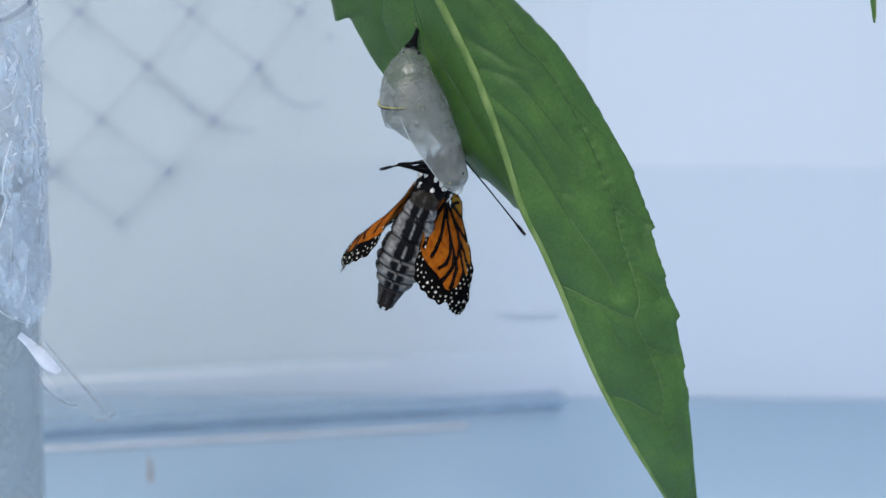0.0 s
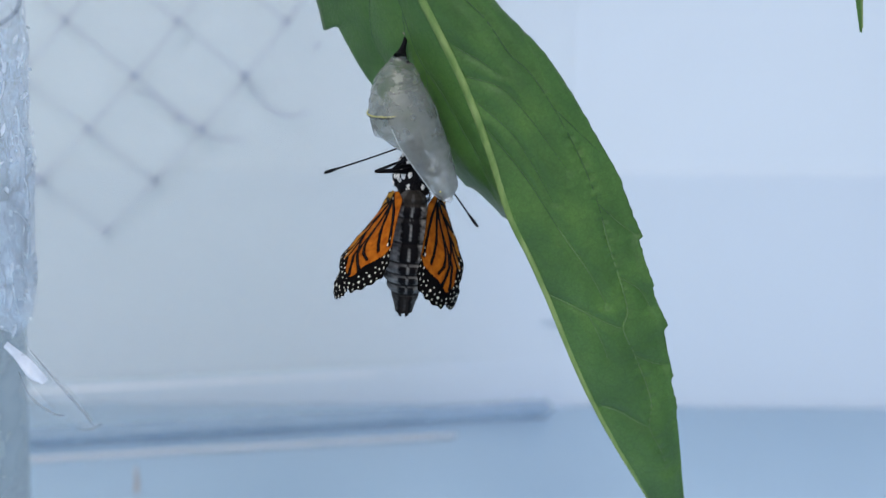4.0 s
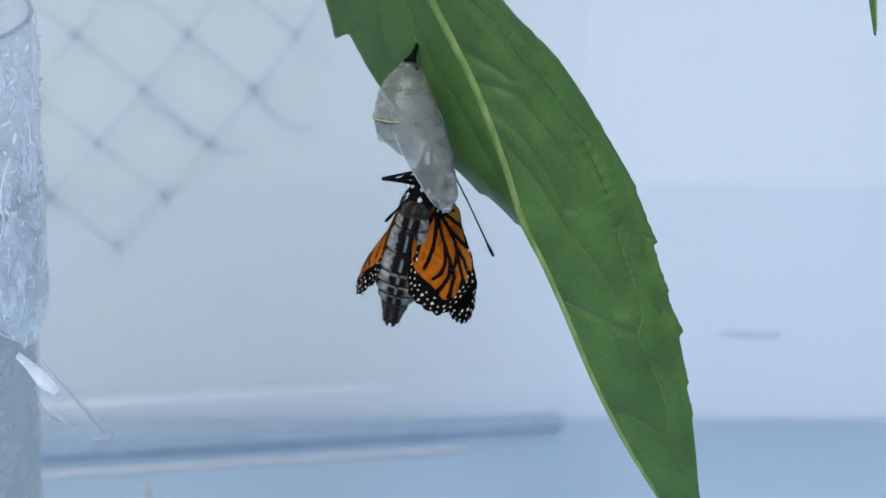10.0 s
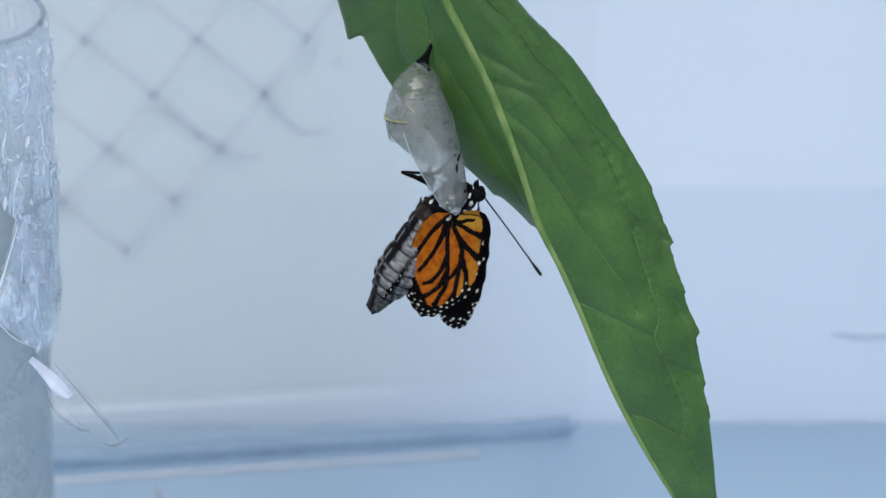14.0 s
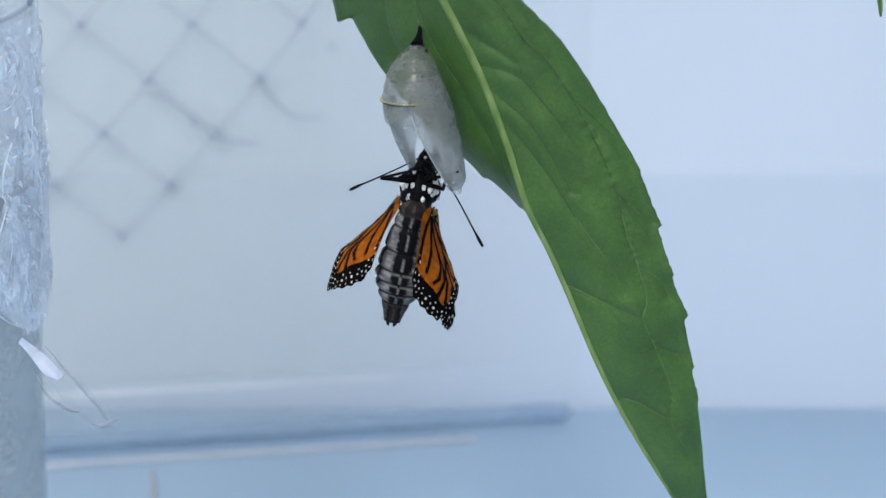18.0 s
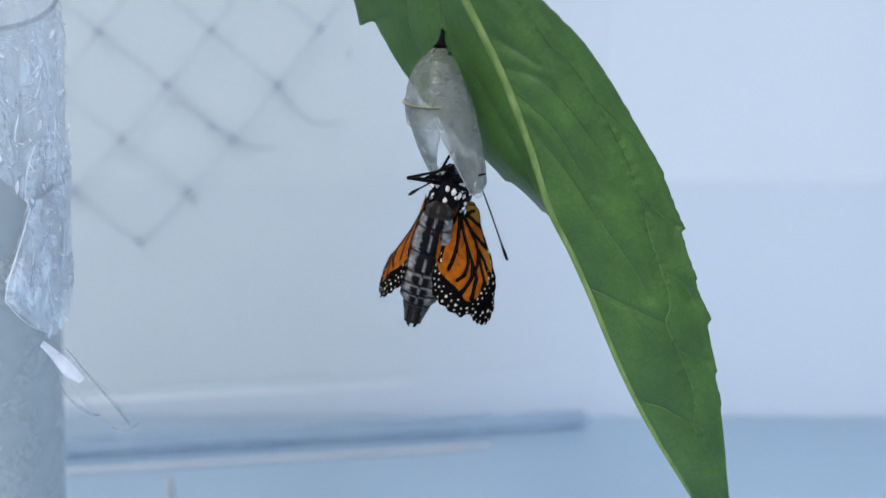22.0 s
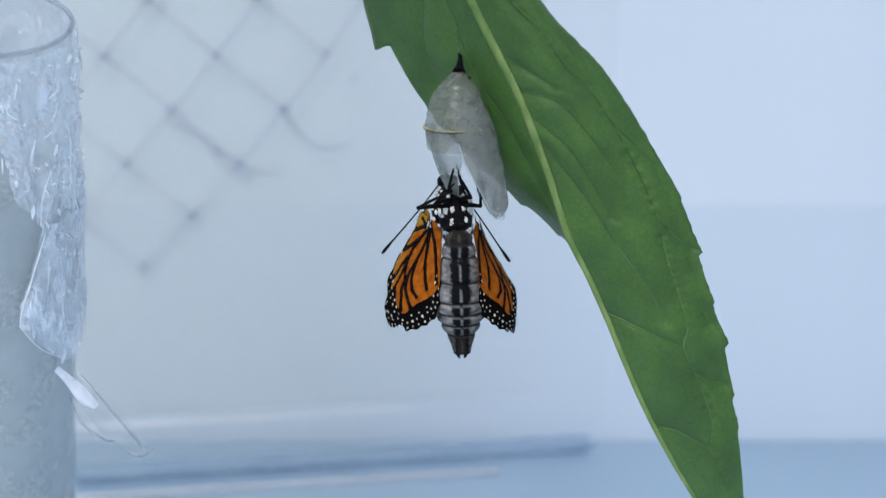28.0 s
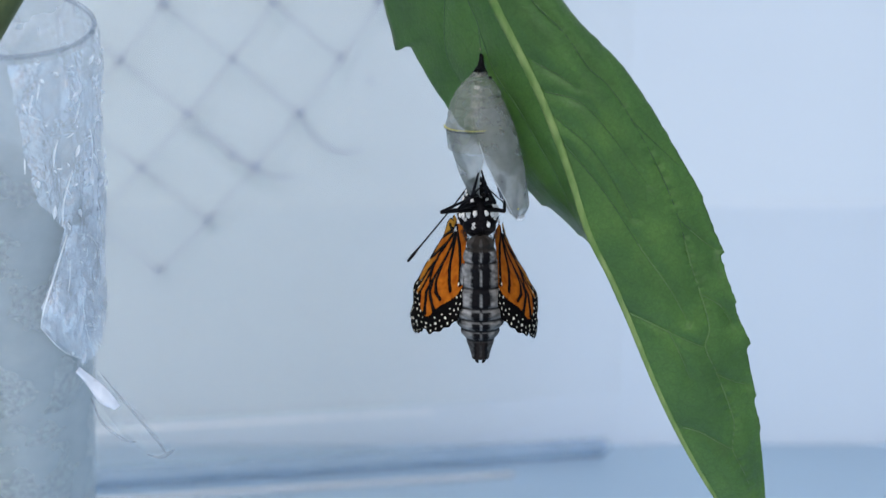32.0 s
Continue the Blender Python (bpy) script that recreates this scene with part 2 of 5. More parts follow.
# wall colour a little darker, for the layer added below
LOWER_WALL = speckled("lower_wall_tone", (0.455, 0.53, 0.62), (0.50, 0.58, 0.665), 5, 0.6, 0.1)
TABLE = speckled("table_laminate", (0.47, 0.63, 0.765), (0.52, 0.68, 0.81), 9, 0.35, 0.05)
GROUND = speckled("ground_paving", (0.3, 0.3, 0.3), (0.4, 0.39, 0.38), 6, 0.9, 2)
STEM = speckled("stem_green", (0.05, 0.075, 0.02), (0.11, 0.14, 0.04), 300, 0.6, 0.3)


# ---- building helpers ----
MM = 0.001


def part(name, bm, mat, parent=None, label="", smooth=True):
    me = bpy.data.meshes.new(name)
    bm.to_mesh(me)
    bm.free()
    me.materials.append(mat)
    if smooth:
        me.polygons.foreach_set("use_smooth", [True] * len(me.polygons))
    ob = new(name, me)
    ob.parent = parent
    return tagged(ob, label)


def empty(name, m, label, category, group="", kind=""):
    ob = new(name)
    ob.empty_display_size = 0.01
    ob.matrix_basis = m
    return tagged(ob, label, category, group, kind)


def grid_mesh(nu, nv, place, close_u=False, close_v=False):
    """A bmesh of nu by nv vertices, each at place(i, j) in millimetres."""
    bm = bmesh.new()
    vs = [[bm.verts.new(Vector(place(i, j)) * MM) for j in range(nv)] for i in range(nu)]
    for i in range(nu if close_u else nu - 1):
        for j in range(nv if close_v else nv - 1):
            a, b = (i + 1) % nu, (j + 1) % nv
            bm.faces.new((vs[i][j], vs[a][j], vs[a][b], vs[i][b]))
    return bm


def spline(points, t):
    """A smooth curve through points, t from 0 to 1."""
    n = len(points) - 1
    x = min(max(t, 0.0), 1.0) * n
    i = min(int(x), n - 1)
    f = x - i
    p = [Vector(points[min(max(k, 0), n)]) for k in (i - 1, i, i + 1, i + 2)]
    return 0.5 * (2 * p[1] + (p[2] - p[0]) * f + (2 * p[0] - 5 * p[1] + 4 * p[2] - p[3]) * f * f + (3 * p[1] - p[0] - 3 * p[2] + p[3]) * f ** 3)


def tube(points, radii, steps=16, sides=8, flat=1.0):
    """A bmesh tube along points (mm), its radius following radii."""
    rings = []
    cs = [spline(points, k / steps) for k in range(steps + 1)]
    for k, c in enumerate(cs):
        d = (cs[min(k + 1, steps)] - cs[max(k - 1, 0)]).normalized()
        a = d.cross(Vector((0.31, 0.82, 0.48))).normalized()
        b = d.cross(a)
        r = spline([(v, 0, 0) for v in radii], k / steps)[0]
        rings.append([c + a * r * math.cos(2 * math.pi * s / sides) + b * r * flat * math.sin(2 * math.pi * s / sides) for s in range(sides)])
    bm = grid_mesh(steps + 1, sides, lambda i, j: rings[i][j], close_v=True)
    bm.verts.ensure_lookup_table()
    for ring in (0, steps):
        bm.faces.new([bm.verts[ring * sides + s] for s in (range(sides) if ring else reversed(range(sides)))])
    return bm


def ball(centre, radii, turn=None, seg=20, rough=0.0):
    bm = bmesh.new()
    bmesh.ops.create_uvsphere(bm, u_segments=seg, v_segments=seg // 2 + 2, radius=1.0)
    for v in bm.verts:
        k = 1 + rough * noise.noise(v.co * 2.3 + Vector(centre))
        co = Vector((v.co.x * radii[0], v.co.y * radii[1], v.co.z * radii[2])) * k
        if turn:
            co = turn @ co
        v.co = (co + Vector(centre)) * MM
    return bm


def merge(*bms):
    out = bms[0]
    for b in bms[1:]:
        me = bpy.data.meshes.new("piece")
        b.to_mesh(me)
        b.free()
        out.from_mesh(me)
        bpy.data.meshes.remove(me)
    return out


def block(x0, x1, y0, y1, z0, z1, bevel=0.0):
    """A bevelled box, in metres."""
    bm = bmesh.new()
    bmesh.ops.create_cube(bm, size=1.0)
    for v in bm.verts:
        v.co = Vector(((x0 + x1) / 2 + v.co.x * (x1 - x0), (y0 + y1) / 2 + v.co.y * (y1 - y0), (z0 + z1) / 2 + v.co.z * (z1 - z0)))
    if bevel:
        bmesh.ops.bevel(bm, geom=bm.edges[:], offset=bevel, segments=3, affect="EDGES")
    return bm


def paint(ob, colour):
    """Gives each vertex the pattern's colour(co) there."""
    at = ob.data.color_attributes.new("pattern", "FLOAT_COLOR", "POINT")
    flat = []
    for v in ob.data.vertices:
        flat += [*colour(v.index), 1.0]
    at.data.foreach_set("color", flat)


# ---- setting ----
tagged(part("ground", block(-40, 40, -40, 40, -0.80, -0.75), GROUND, None, "grey paved ground under the table", False), category="ground", kind="structure")
tagged(part("wall_back", block(-1.6, 1.6, 0.194, 0.34, -0.75, 1.1), WALL, None, "pale blue-white painted wall behind the table", False), category="wall", kind="structure")
# thin layer added over the wall for its slightly darker lower tone
tagged(part("lower_wall_layer", block(-1.6, 1.6, 0.1925, 0.1935, -0.745, 0.0858, 0.0004), LOWER_WALL, None, "thin pale blue layer added to darken the lower wall", False), category="wall", kind="structure")
table = empty("table", pose(0, 0, 0), "pale blue laminate table standing against the wall", "table")
part("tabletop", block(-0.75, 0.75, -0.35, 0.1915, -0.03, 0.0, 0.002), TABLE, table)
for x in (-0.68, 0.68):
    for y in (-0.28, 0.16):
        part("leg", block(x - 0.025, x + 0.025, y - 0.025, y + 0.025, -0.75, -0.03, 0.003), TABLE, table)


# ---- the clear tray on its edge, and the netting behind it ----
def build_tray():
    """Local x along its length, y into its depth, origin at its lower end corner."""
    b = empty("plastic_tray", pose(0.044, 0.171, 0.0, 0, 0, 7.6), "clear plastic tray standing on its long edge on the table", "tray")
    x0, h, d, w = -0.46, 0.30, 0.011, 0.0015
    part("face", block(x0 + 0.012, 0.0, 0.0, w, 0.028, h - 0.012, 0.0006), PLASTIC, b)
    def curve(i, j):
        a = math.pi / 2 * j / 10
        return (1000 * (x0 + 0.012 + (-0.012 - x0) * i / 24), 11 - 11 * math.cos(a) + 0.3, 28 - 25.5 * math.sin(a))
    part("lower_curve", grid_mesh(25, 11, curve), PLASTIC, b, "rounded moulding with a bright gleam")
    part("lip", block(x0, 0.0, 0.0085, 0.0125, 0.0, 0.0068, 0.0022), PLASTIC_EDGE, b, "bluish moulded lip along the lower edge")
    # front foot edge; its bright highlight is put into the pale colour
    part("foot_edge", block(x0, -0.035, -0.0012, 0.0012, 0.0, 0.0018, 0.0008), GLEAM, b, "tray's rounded foot edge with its highlight in the colour")
    # added tube, tapered: the moulding's highlight made as a pale strip
    part("gleam_strip", tube([(1000 * x0, -0.4, 25.5), (-260, -0.4, 25.5), (-62, -0.4, 25.5)], [0.9, 0.9, 0.3], 40, 8, 0.6), GLEAM_STRIP, b, "thin pale strip standing in for the gleam on the moulding")
    part("upper_rim", block(x0, 0.0, 0.0, d, h - 0.0115, h, 0.001), PLASTIC, b)
    return b


build_tray()


def build_net():
    net = empty("netting", pose(-0.0966, 0.190, 0.1185), "dark diamond netting with knots hanging on the wall", "netting")
    knots = {}
    for i in range(-5, 2):
        for j in range(-6, 6):
            p = Vector((20.7 * i - 15.9 * j - 0.6 * j * j, 0, -17.9 * i - 18.0 * j)) + Vector((noise.noise((i, j, 1)) * 0.9, noise.noise((i, j, 5)), noise.noise((i, j, 9)) * 0.9))
            if -75 < p.x < 75 and -62 < p.z < 110:
                knots[i, j] = p
    for (i, j), p in knots.items():
        size = 1.9 * (0.8 + 0.4 * noise.noise((i * 1.3, j * 1.7, 4)))
        part("knot", ball(p, (size, 1.5, size), seg=10), NET, net)
        for q in ((i + 1, j), (i, j + 1)):
            if q in knots:
                part("strand", tube([p, (p + knots[q]) / 2 + Vector((0, 1, -0.6)), knots[q]], [0.34, 0.2, 0.34], 5, 5), NET, net)
    for line in ([(34.8, 0, 0.7), (40, 1, -7), (45.6, 0, -11.9), (51, 1, -13.4), (56.6, 0, -11.5)], [(-1.4, 0, -4.6), (5, 1, -6.8), (13, 0, -13), (20.2, 0, -19)], [(20.2, 0, -19), (28, 1, -21.5), (34, 0, -21)]):
        part("loose_strand", tube(line, [0.3, 0.36, 0.3], 14, 5), NET, net)
    # small blob off the lattice, added for a faint stain
    part("knot", ball((59.5, 0, 10.4), (0.9, 0.7, 0.9), seg=10), NET, net)
    part("knot", ball((13.5, 0, -14), (1.4, 1.0, 1.2), seg=10), NET, net)
    return net


build_net()


def build_larva():
    """A faint moving mark, built as a small pale larva, head along x."""
    c = empty("crawling_larva", pose(0.06, 0.1915, 0.06), "faint bluish grey mark moving along the wall, built as a larva", "larva")
    for k in range(8):
        part("segment", ball((k * 2.3 - 8, 0, 0.5 * math.sin(k)), (1.7, 0.5, 0.62 - 0.04 * abs(k - 4)), seg=10), LARVA, c)
    part("head", ball((10, 0, 0.2), (1.2, 0.5, 0.5), seg=10), LARVA, c)
    return c


larva = build_larva()
twig = empty("dry_twig", pose(-0.092, 0.13, 0.0, 4, 3, 0), "thin brown dry twig end standing on the table", "twig")
part("stick", tube([(0, 0, 0), (0.3, 0, 4), (0, 0, 9)], [0.9, 0.7, 0.5], 8, 7), TWIG, twig)


# ---- the vial ----
def build_vial():
    v = empty("glass_vial", pose(-0.1185, 0.044, 0.0, 11, 7.6, 0), "clear glass water vial with crinkled torn film round it", "vial")
    R, top = 17.5, 184.0
    def wall(radius, z0, z1, ripple):
        return lambda i, j: ((radius + ripple * noise.noise((math.cos(i / 48 * 6.283) * 3, math.sin(i / 48 * 6.283) * 3, j * 0.3))) * math.cos(i / 48 * 6.283),
                             (radius + ripple * noise.noise((math.cos(i / 48 * 6.283) * 3, math.sin(i / 48 * 6.283) * 3, j * 0.3))) * math.sin(i / 48 * 6.283), z0 + (z1 - z0) * j / 40)
    part("glass_wall", grid_mesh(48, 41, wall(R, 0.5, top, 0.0), close_u=True), GLASS, v)
    part("misted_lining", grid_mesh(48, 41, wall(R - 0.6, 1.0, 150, 0.15), close_u=True), DEW, v, "beaded mist inside the glass")
    ring = [(R * math.cos(k / 32 * 6.283), R * math.sin(k / 32 * 6.283), top) for k in range(33)]
    part("rim", tube(ring, [0.5, 0.5], 64, 8), RIM_GLASS, v, "rounded fire-polished rim")
    part("bottom", ball((0, 0, 2), (R - 1, R - 1, 1.6)), GLASS, v)
    # crinkled film wound round one side of the upper part
    edge = [(-1.30, 112), (-0.33, 112), (-0.64, 118), (-0.81, 122), (-0.95, 126.5), (-0.91, 131), (-0.79, 137.5), (-0.64, 147), (-0.95, 155), (-1.05, 164), (-1.14, 177), (-1.25, 188)][1:]
    def left_edge(z):
        for (a0, z0), (a1, z1) in zip(edge, edge[1:]):
            if z <= z1:
                return a0 + (a1 - a0) * max(0.0, (z - z0) / (z1 - z0))
        return edge[-1][0]
    def film(a, z, lift):
        k = 1.5 * abs(noise.noise((a * 3.0, z * 0.11, 2))) + 0.8 * abs(noise.noise((a * 6, z * 0.18, 5))) + 0.16 * noise.noise((a * 15, z * 0.5, 9)) - 0.2
        r = R + lift + max(k, -0.35)
        return (r * math.cos(a), r * math.sin(a), z)
    def wrap(i, j):
        z = 112 + (top - 1 - 112) * j / 170
        lo = left_edge(z) + 0.03 * noise.noise((z * 0.4, 1, 1))
        return film(lo + (2.0 - lo) * i / 150, z, 0.9)
    part("crinkled_film", grid_mesh(151, 171, wrap), WRAP, v, "crinkled clear plastic film")
    def back(i, j):
        z = 112 + (158 - 112) * j / 60
        return film(2.0 + 2.6 * i / 50, z, 0.9)
    part("film_fold", grid_mesh(51, 61, back), WRAP, v, "film wound round the back")
    def second(i, j):
        z = 116 + 32 * j / 70
        lo = left_edge(z) + 0.04
        return film(lo + (0.7 - lo) * i / 60 * (0.9 + 0.1 * math.sin(z)), z, 1.7)
    part("film_fold", grid_mesh(61, 71, second), WRAP, v, "loose fold of the film")
    # pale strips on the film: stiff fold edges, and glints put in as geometry
    creases = [[(-0.64, 146), (-0.79, 137.5), (-0.91, 131), (-0.95, 126.5)], [(-0.95, 126.5), (-0.81, 122), (-0.64, 118), (-0.36, 113.5)], [(-0.58, 160), (-0.65, 154), (-0.68, 148.2)], [(-0.61, 140), (-0.6, 136), (-0.64, 133)],
               [(-0.97, 177), (-1.0, 173.5), (-0.92, 172)], [(-0.46, 173.5), (-0.49, 171), (-0.53, 169.5)], [(-1.06, 164.2), (-1.07, 161.5)], [(-0.72, 167), (-0.76, 164), (-0.77, 161.5)], [(-0.25, 166), (-0.2, 162), (-0.26, 158)], [(-0.9, 179), (-0.93, 176)],
               [(-0.2, 150), (-0.1, 146), (-0.18, 141)], [(-0.1, 138), (0.0, 134), (-0.1, 129)], [(-0.5, 145.5), (-0.3, 143), (-0.15, 139)], [(-0.45, 130), (-0.4, 124), (-0.3, 118)]]
    for k, line in enumerate(creases):
        pts = [Vector(film(a, z, 1.5)) for a, z in line]
        part("crease_glint", tube(pts, [0.12, 0.2 if k in (0, 2, 4) else 0.17, 0.1], 22, 6, 0.7), GLINT, v)
    rng = random.Random(12)
    # random pale flecks stand in for glints on the film
    flecks = []
    for k in range(120):
        z = rng.uniform(114, top - 3)
        a = rng.uniform(left_edge(z) + 0.03, 0.75)
        da, dz = rng.gauss(0, 0.025), rng.gauss(0, 0.7)
        flecks.append(tube([Vector(film(a + da * q, z + dz * q, 1.35)) for q in (-1, 0, 1)], [0.04, rng.uniform(0.15, 0.6), 0.04], 5, 5, 0.5))
    part("glint_flecks", merge(*flecks), GLINT, v)
    # pale ball in place of one bright highlight
    part("sparkle", ball(film(0.2, 121, 1.2), (0.7, 0.7, 0.8), rough=0.6), GLINT, v)
    def sheet(points, widths, across):
        """A curled strip along points given in the world, in mm."""
        inv = v.matrix_basis.inverted()
        def place(i, j):
            s, w = i / 24, j / 8 - 0.5
            p = spline(points, s) + Vector(across) * w * spline([(q, 0, 0) for q in widths], s)[0] + Vector((0, 1.5 * w * w * 4, 0.25 * math.sin(s * 9 + w * 4)))
            return (inv @ (p * MM)) / MM
        return grid_mesh(25, 9, place)
    part("film_sliver", sheet([(-84.2, 1, 110.6), (-82, 1, 108), (-79.2, 0, 105), (-76.9, 0, 102.8)], [0.8, 2.3, 2.6, 1.8], (0.75, 0.25, 0.6)), SLIVER, v, "bright glossy folded sliver of film")
    part("film_flap", sheet([(-81.5, 2, 108), (-78.5, 2, 103), (-74, 1, 98), (-69.0, 0, 92.5)], [2.0, 4.6, 5.5, 3.6], (0.8, 0.1, 0.6)), FLAP, v, "pointed loose flap of clear film")
    inv = v.matrix_basis.inverted()
    for line in ([(-81.7, 1, 105.0), (-79.9, 1, 99.4), (-75.7, 1, 95.7), (-73.4, 1, 95.3)], [(-79.0, 1, 109.9), (-74.0, 1, 102.6), (-69.6, 1, 96.3), (-67.6, 1, 92.8)], [(-71.4, 1, 92.5), (-68.8, 1, 91.9), (-65.9, 1, 93.5)]):
        part("film_edge", tube([(inv @ (Vector(q) * MM)) / MM for q in line], [0.2, 0.5, 0.6, 0.2], 20, 6, 0.4), EDGE, v, "folded edge of the loose film")
    return v


build_vial()
stem = empty("plant_stem", pose(0, 0, 0), "olive green milkweed stem standing in the vial", "stem")
part("stalk", tube([(-117, 40, 8), (-112, 24, 100), (-106, 10, 150), (-99, 1, 172), (-88, -1, 189), (-68, 0, 216), (-40, 6, 232)], [4.2, 4.2, 4.2, 4.2, 4.0, 2.8, 2.0], 60, 12), STEM, stem)
part("leaf_stalk", tube([(-40, 6, 232), (-28, 8, 233), (-20, 9, 226), (-17, 9, 218)], [1.8, 1.5, 1.3, 1.2], 20, 8), STEM, stem)
part("side_branch", tube([(-40, 6, 232), (10, 12, 248), (60, 12, 240), (82, 11, 225), (83.5, 10, 211)], [1.8, 1.5, 1.2, 1.0, 0.6], 40, 8), STEM, stem)


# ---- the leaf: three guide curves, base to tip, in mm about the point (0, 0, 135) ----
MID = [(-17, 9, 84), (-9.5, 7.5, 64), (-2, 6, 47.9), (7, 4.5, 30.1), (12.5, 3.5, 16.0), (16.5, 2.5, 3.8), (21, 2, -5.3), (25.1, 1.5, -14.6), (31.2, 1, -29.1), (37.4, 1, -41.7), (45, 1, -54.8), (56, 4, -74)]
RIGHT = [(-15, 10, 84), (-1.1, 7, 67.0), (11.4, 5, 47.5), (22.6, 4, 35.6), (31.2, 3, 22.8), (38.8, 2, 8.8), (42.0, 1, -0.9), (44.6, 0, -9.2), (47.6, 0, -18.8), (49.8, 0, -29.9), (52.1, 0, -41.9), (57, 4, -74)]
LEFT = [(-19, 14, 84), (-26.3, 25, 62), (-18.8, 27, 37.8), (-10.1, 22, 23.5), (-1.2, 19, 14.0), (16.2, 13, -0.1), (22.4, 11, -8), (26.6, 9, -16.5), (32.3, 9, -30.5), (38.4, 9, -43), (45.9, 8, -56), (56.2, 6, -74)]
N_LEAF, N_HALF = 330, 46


VEINS = [
    [(0.04, 0.06), (0.11, 0.35), (0.18, 0.55), (0.213, 0.67), (0.257, 0.65), (0.283, 0.72), (0.313, 0.75), (0.383, 0.77), (0.453, 0.75), (0.53, 0.72), (0.607, 0.72), (0.667, 0.7), (0.693, 0.6), (0.74, 0.63), (0.823, 0.67), (0.863, 0.53), (0.923, 0.63)],
    [(0.62, 0.03), (0.647, 0.25), (0.69, 0.58)],
    [(0.787, 0.08), (0.81, 0.27), (0.857, 0.52)],
    [(0.33, 0.04), (0.383, 0.2), (0.433, 0.3), (0.51, 0.38), (0.583, 0.47), (0.647, 0.52)],
    [(0.653, 0.32), (0.697, 0.35), (0.723, 0.35)],
    [(0.13, -0.2), (0.18, -0.52), (0.213, -0.68), (0.243, -0.7)],
    [(0.08, -0.04), (0.13, -0.15), (0.173, -0.22), (0.193, -0.23), (0.213, -0.27), (0.247, -0.32), (0.287, -0.27), (0.343, -0.23), (0.377, -0.2), (0.417, -0.28)],
    [(0.27, 0.07), (0.29, 0.37), (0.333, 0.5), (0.363, 0.55), (0.407, 0.62)],
    [(0.607, 0.72), (0.643, 0.87), (0.68, 0.92)],
    [(0.3, 0.07), (0.343, 0.27), (0.39, 0.35), (0.443, 0.4)],
    [(0.24, 0.1), (0.257, 0.3), (0.277, 0.42)],
    [(0.2, -0.25), (0.26, -0.52), (0.31, -0.85)],
    [(0.257, -0.32), (0.30, -0.5), (0.36, -0.8)],
    [(0.33, 0.75), (0.37, 0.86), (0.4, 0.95)],
    [(0.46, 0.75), (0.5, 0.86), (0.53, 0.95)],
    [(0.74, 0.63), (0.77, 0.8), (0.79, 0.93)],
]


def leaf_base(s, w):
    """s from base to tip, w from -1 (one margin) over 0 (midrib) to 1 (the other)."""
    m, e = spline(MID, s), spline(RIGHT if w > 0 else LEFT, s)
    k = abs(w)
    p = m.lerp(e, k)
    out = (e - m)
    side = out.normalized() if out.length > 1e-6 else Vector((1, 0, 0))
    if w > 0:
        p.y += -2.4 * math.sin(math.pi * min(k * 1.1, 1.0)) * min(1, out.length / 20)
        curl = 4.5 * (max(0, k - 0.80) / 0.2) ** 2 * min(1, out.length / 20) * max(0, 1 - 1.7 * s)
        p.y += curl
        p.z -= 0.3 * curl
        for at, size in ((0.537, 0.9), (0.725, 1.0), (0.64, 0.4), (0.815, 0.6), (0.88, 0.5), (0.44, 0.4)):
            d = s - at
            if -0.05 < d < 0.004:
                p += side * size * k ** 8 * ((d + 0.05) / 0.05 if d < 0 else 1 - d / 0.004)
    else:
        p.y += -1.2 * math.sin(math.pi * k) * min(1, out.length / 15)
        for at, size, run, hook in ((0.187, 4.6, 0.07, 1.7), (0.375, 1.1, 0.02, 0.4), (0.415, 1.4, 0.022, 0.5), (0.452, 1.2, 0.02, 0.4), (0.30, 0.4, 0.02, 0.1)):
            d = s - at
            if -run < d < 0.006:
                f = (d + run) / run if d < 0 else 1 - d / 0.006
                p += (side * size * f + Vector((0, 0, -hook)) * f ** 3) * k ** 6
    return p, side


VEIN_LINES = [np.array([leaf_base(*spline([(a, b, 0) for a, b in v], k / 70)[:2])[0] for k in range(71)])[:, (0, 2)] for v in VEINS]
ALL_VEINS = np.concatenate(VEIN_LINES)


def leaf_point(s, w):
    p, side = leaf_base(s, w)
    k = abs(w)
    at = np.array((p.x, p.z))
    d = float(np.min(np.sum((ALL_VEINS - at) ** 2, 1)))
    p.y += 0.22 * math.exp(-d / 0.3) + 0.45 * math.exp(-d / 2.4)
    p.y += 0.3 * noise.noise((s * 14, w * 2.0, 0.3)) + 0.14 * noise.noise((s * 45, w * 7, 4.0)) + 0.05 * noise.noise((p.x * 0.9, 2.0, p.z * 0.9))
    p += side * 0.22 * k ** 10 * noise.noise((s * 90, w, 2.0))
    return p


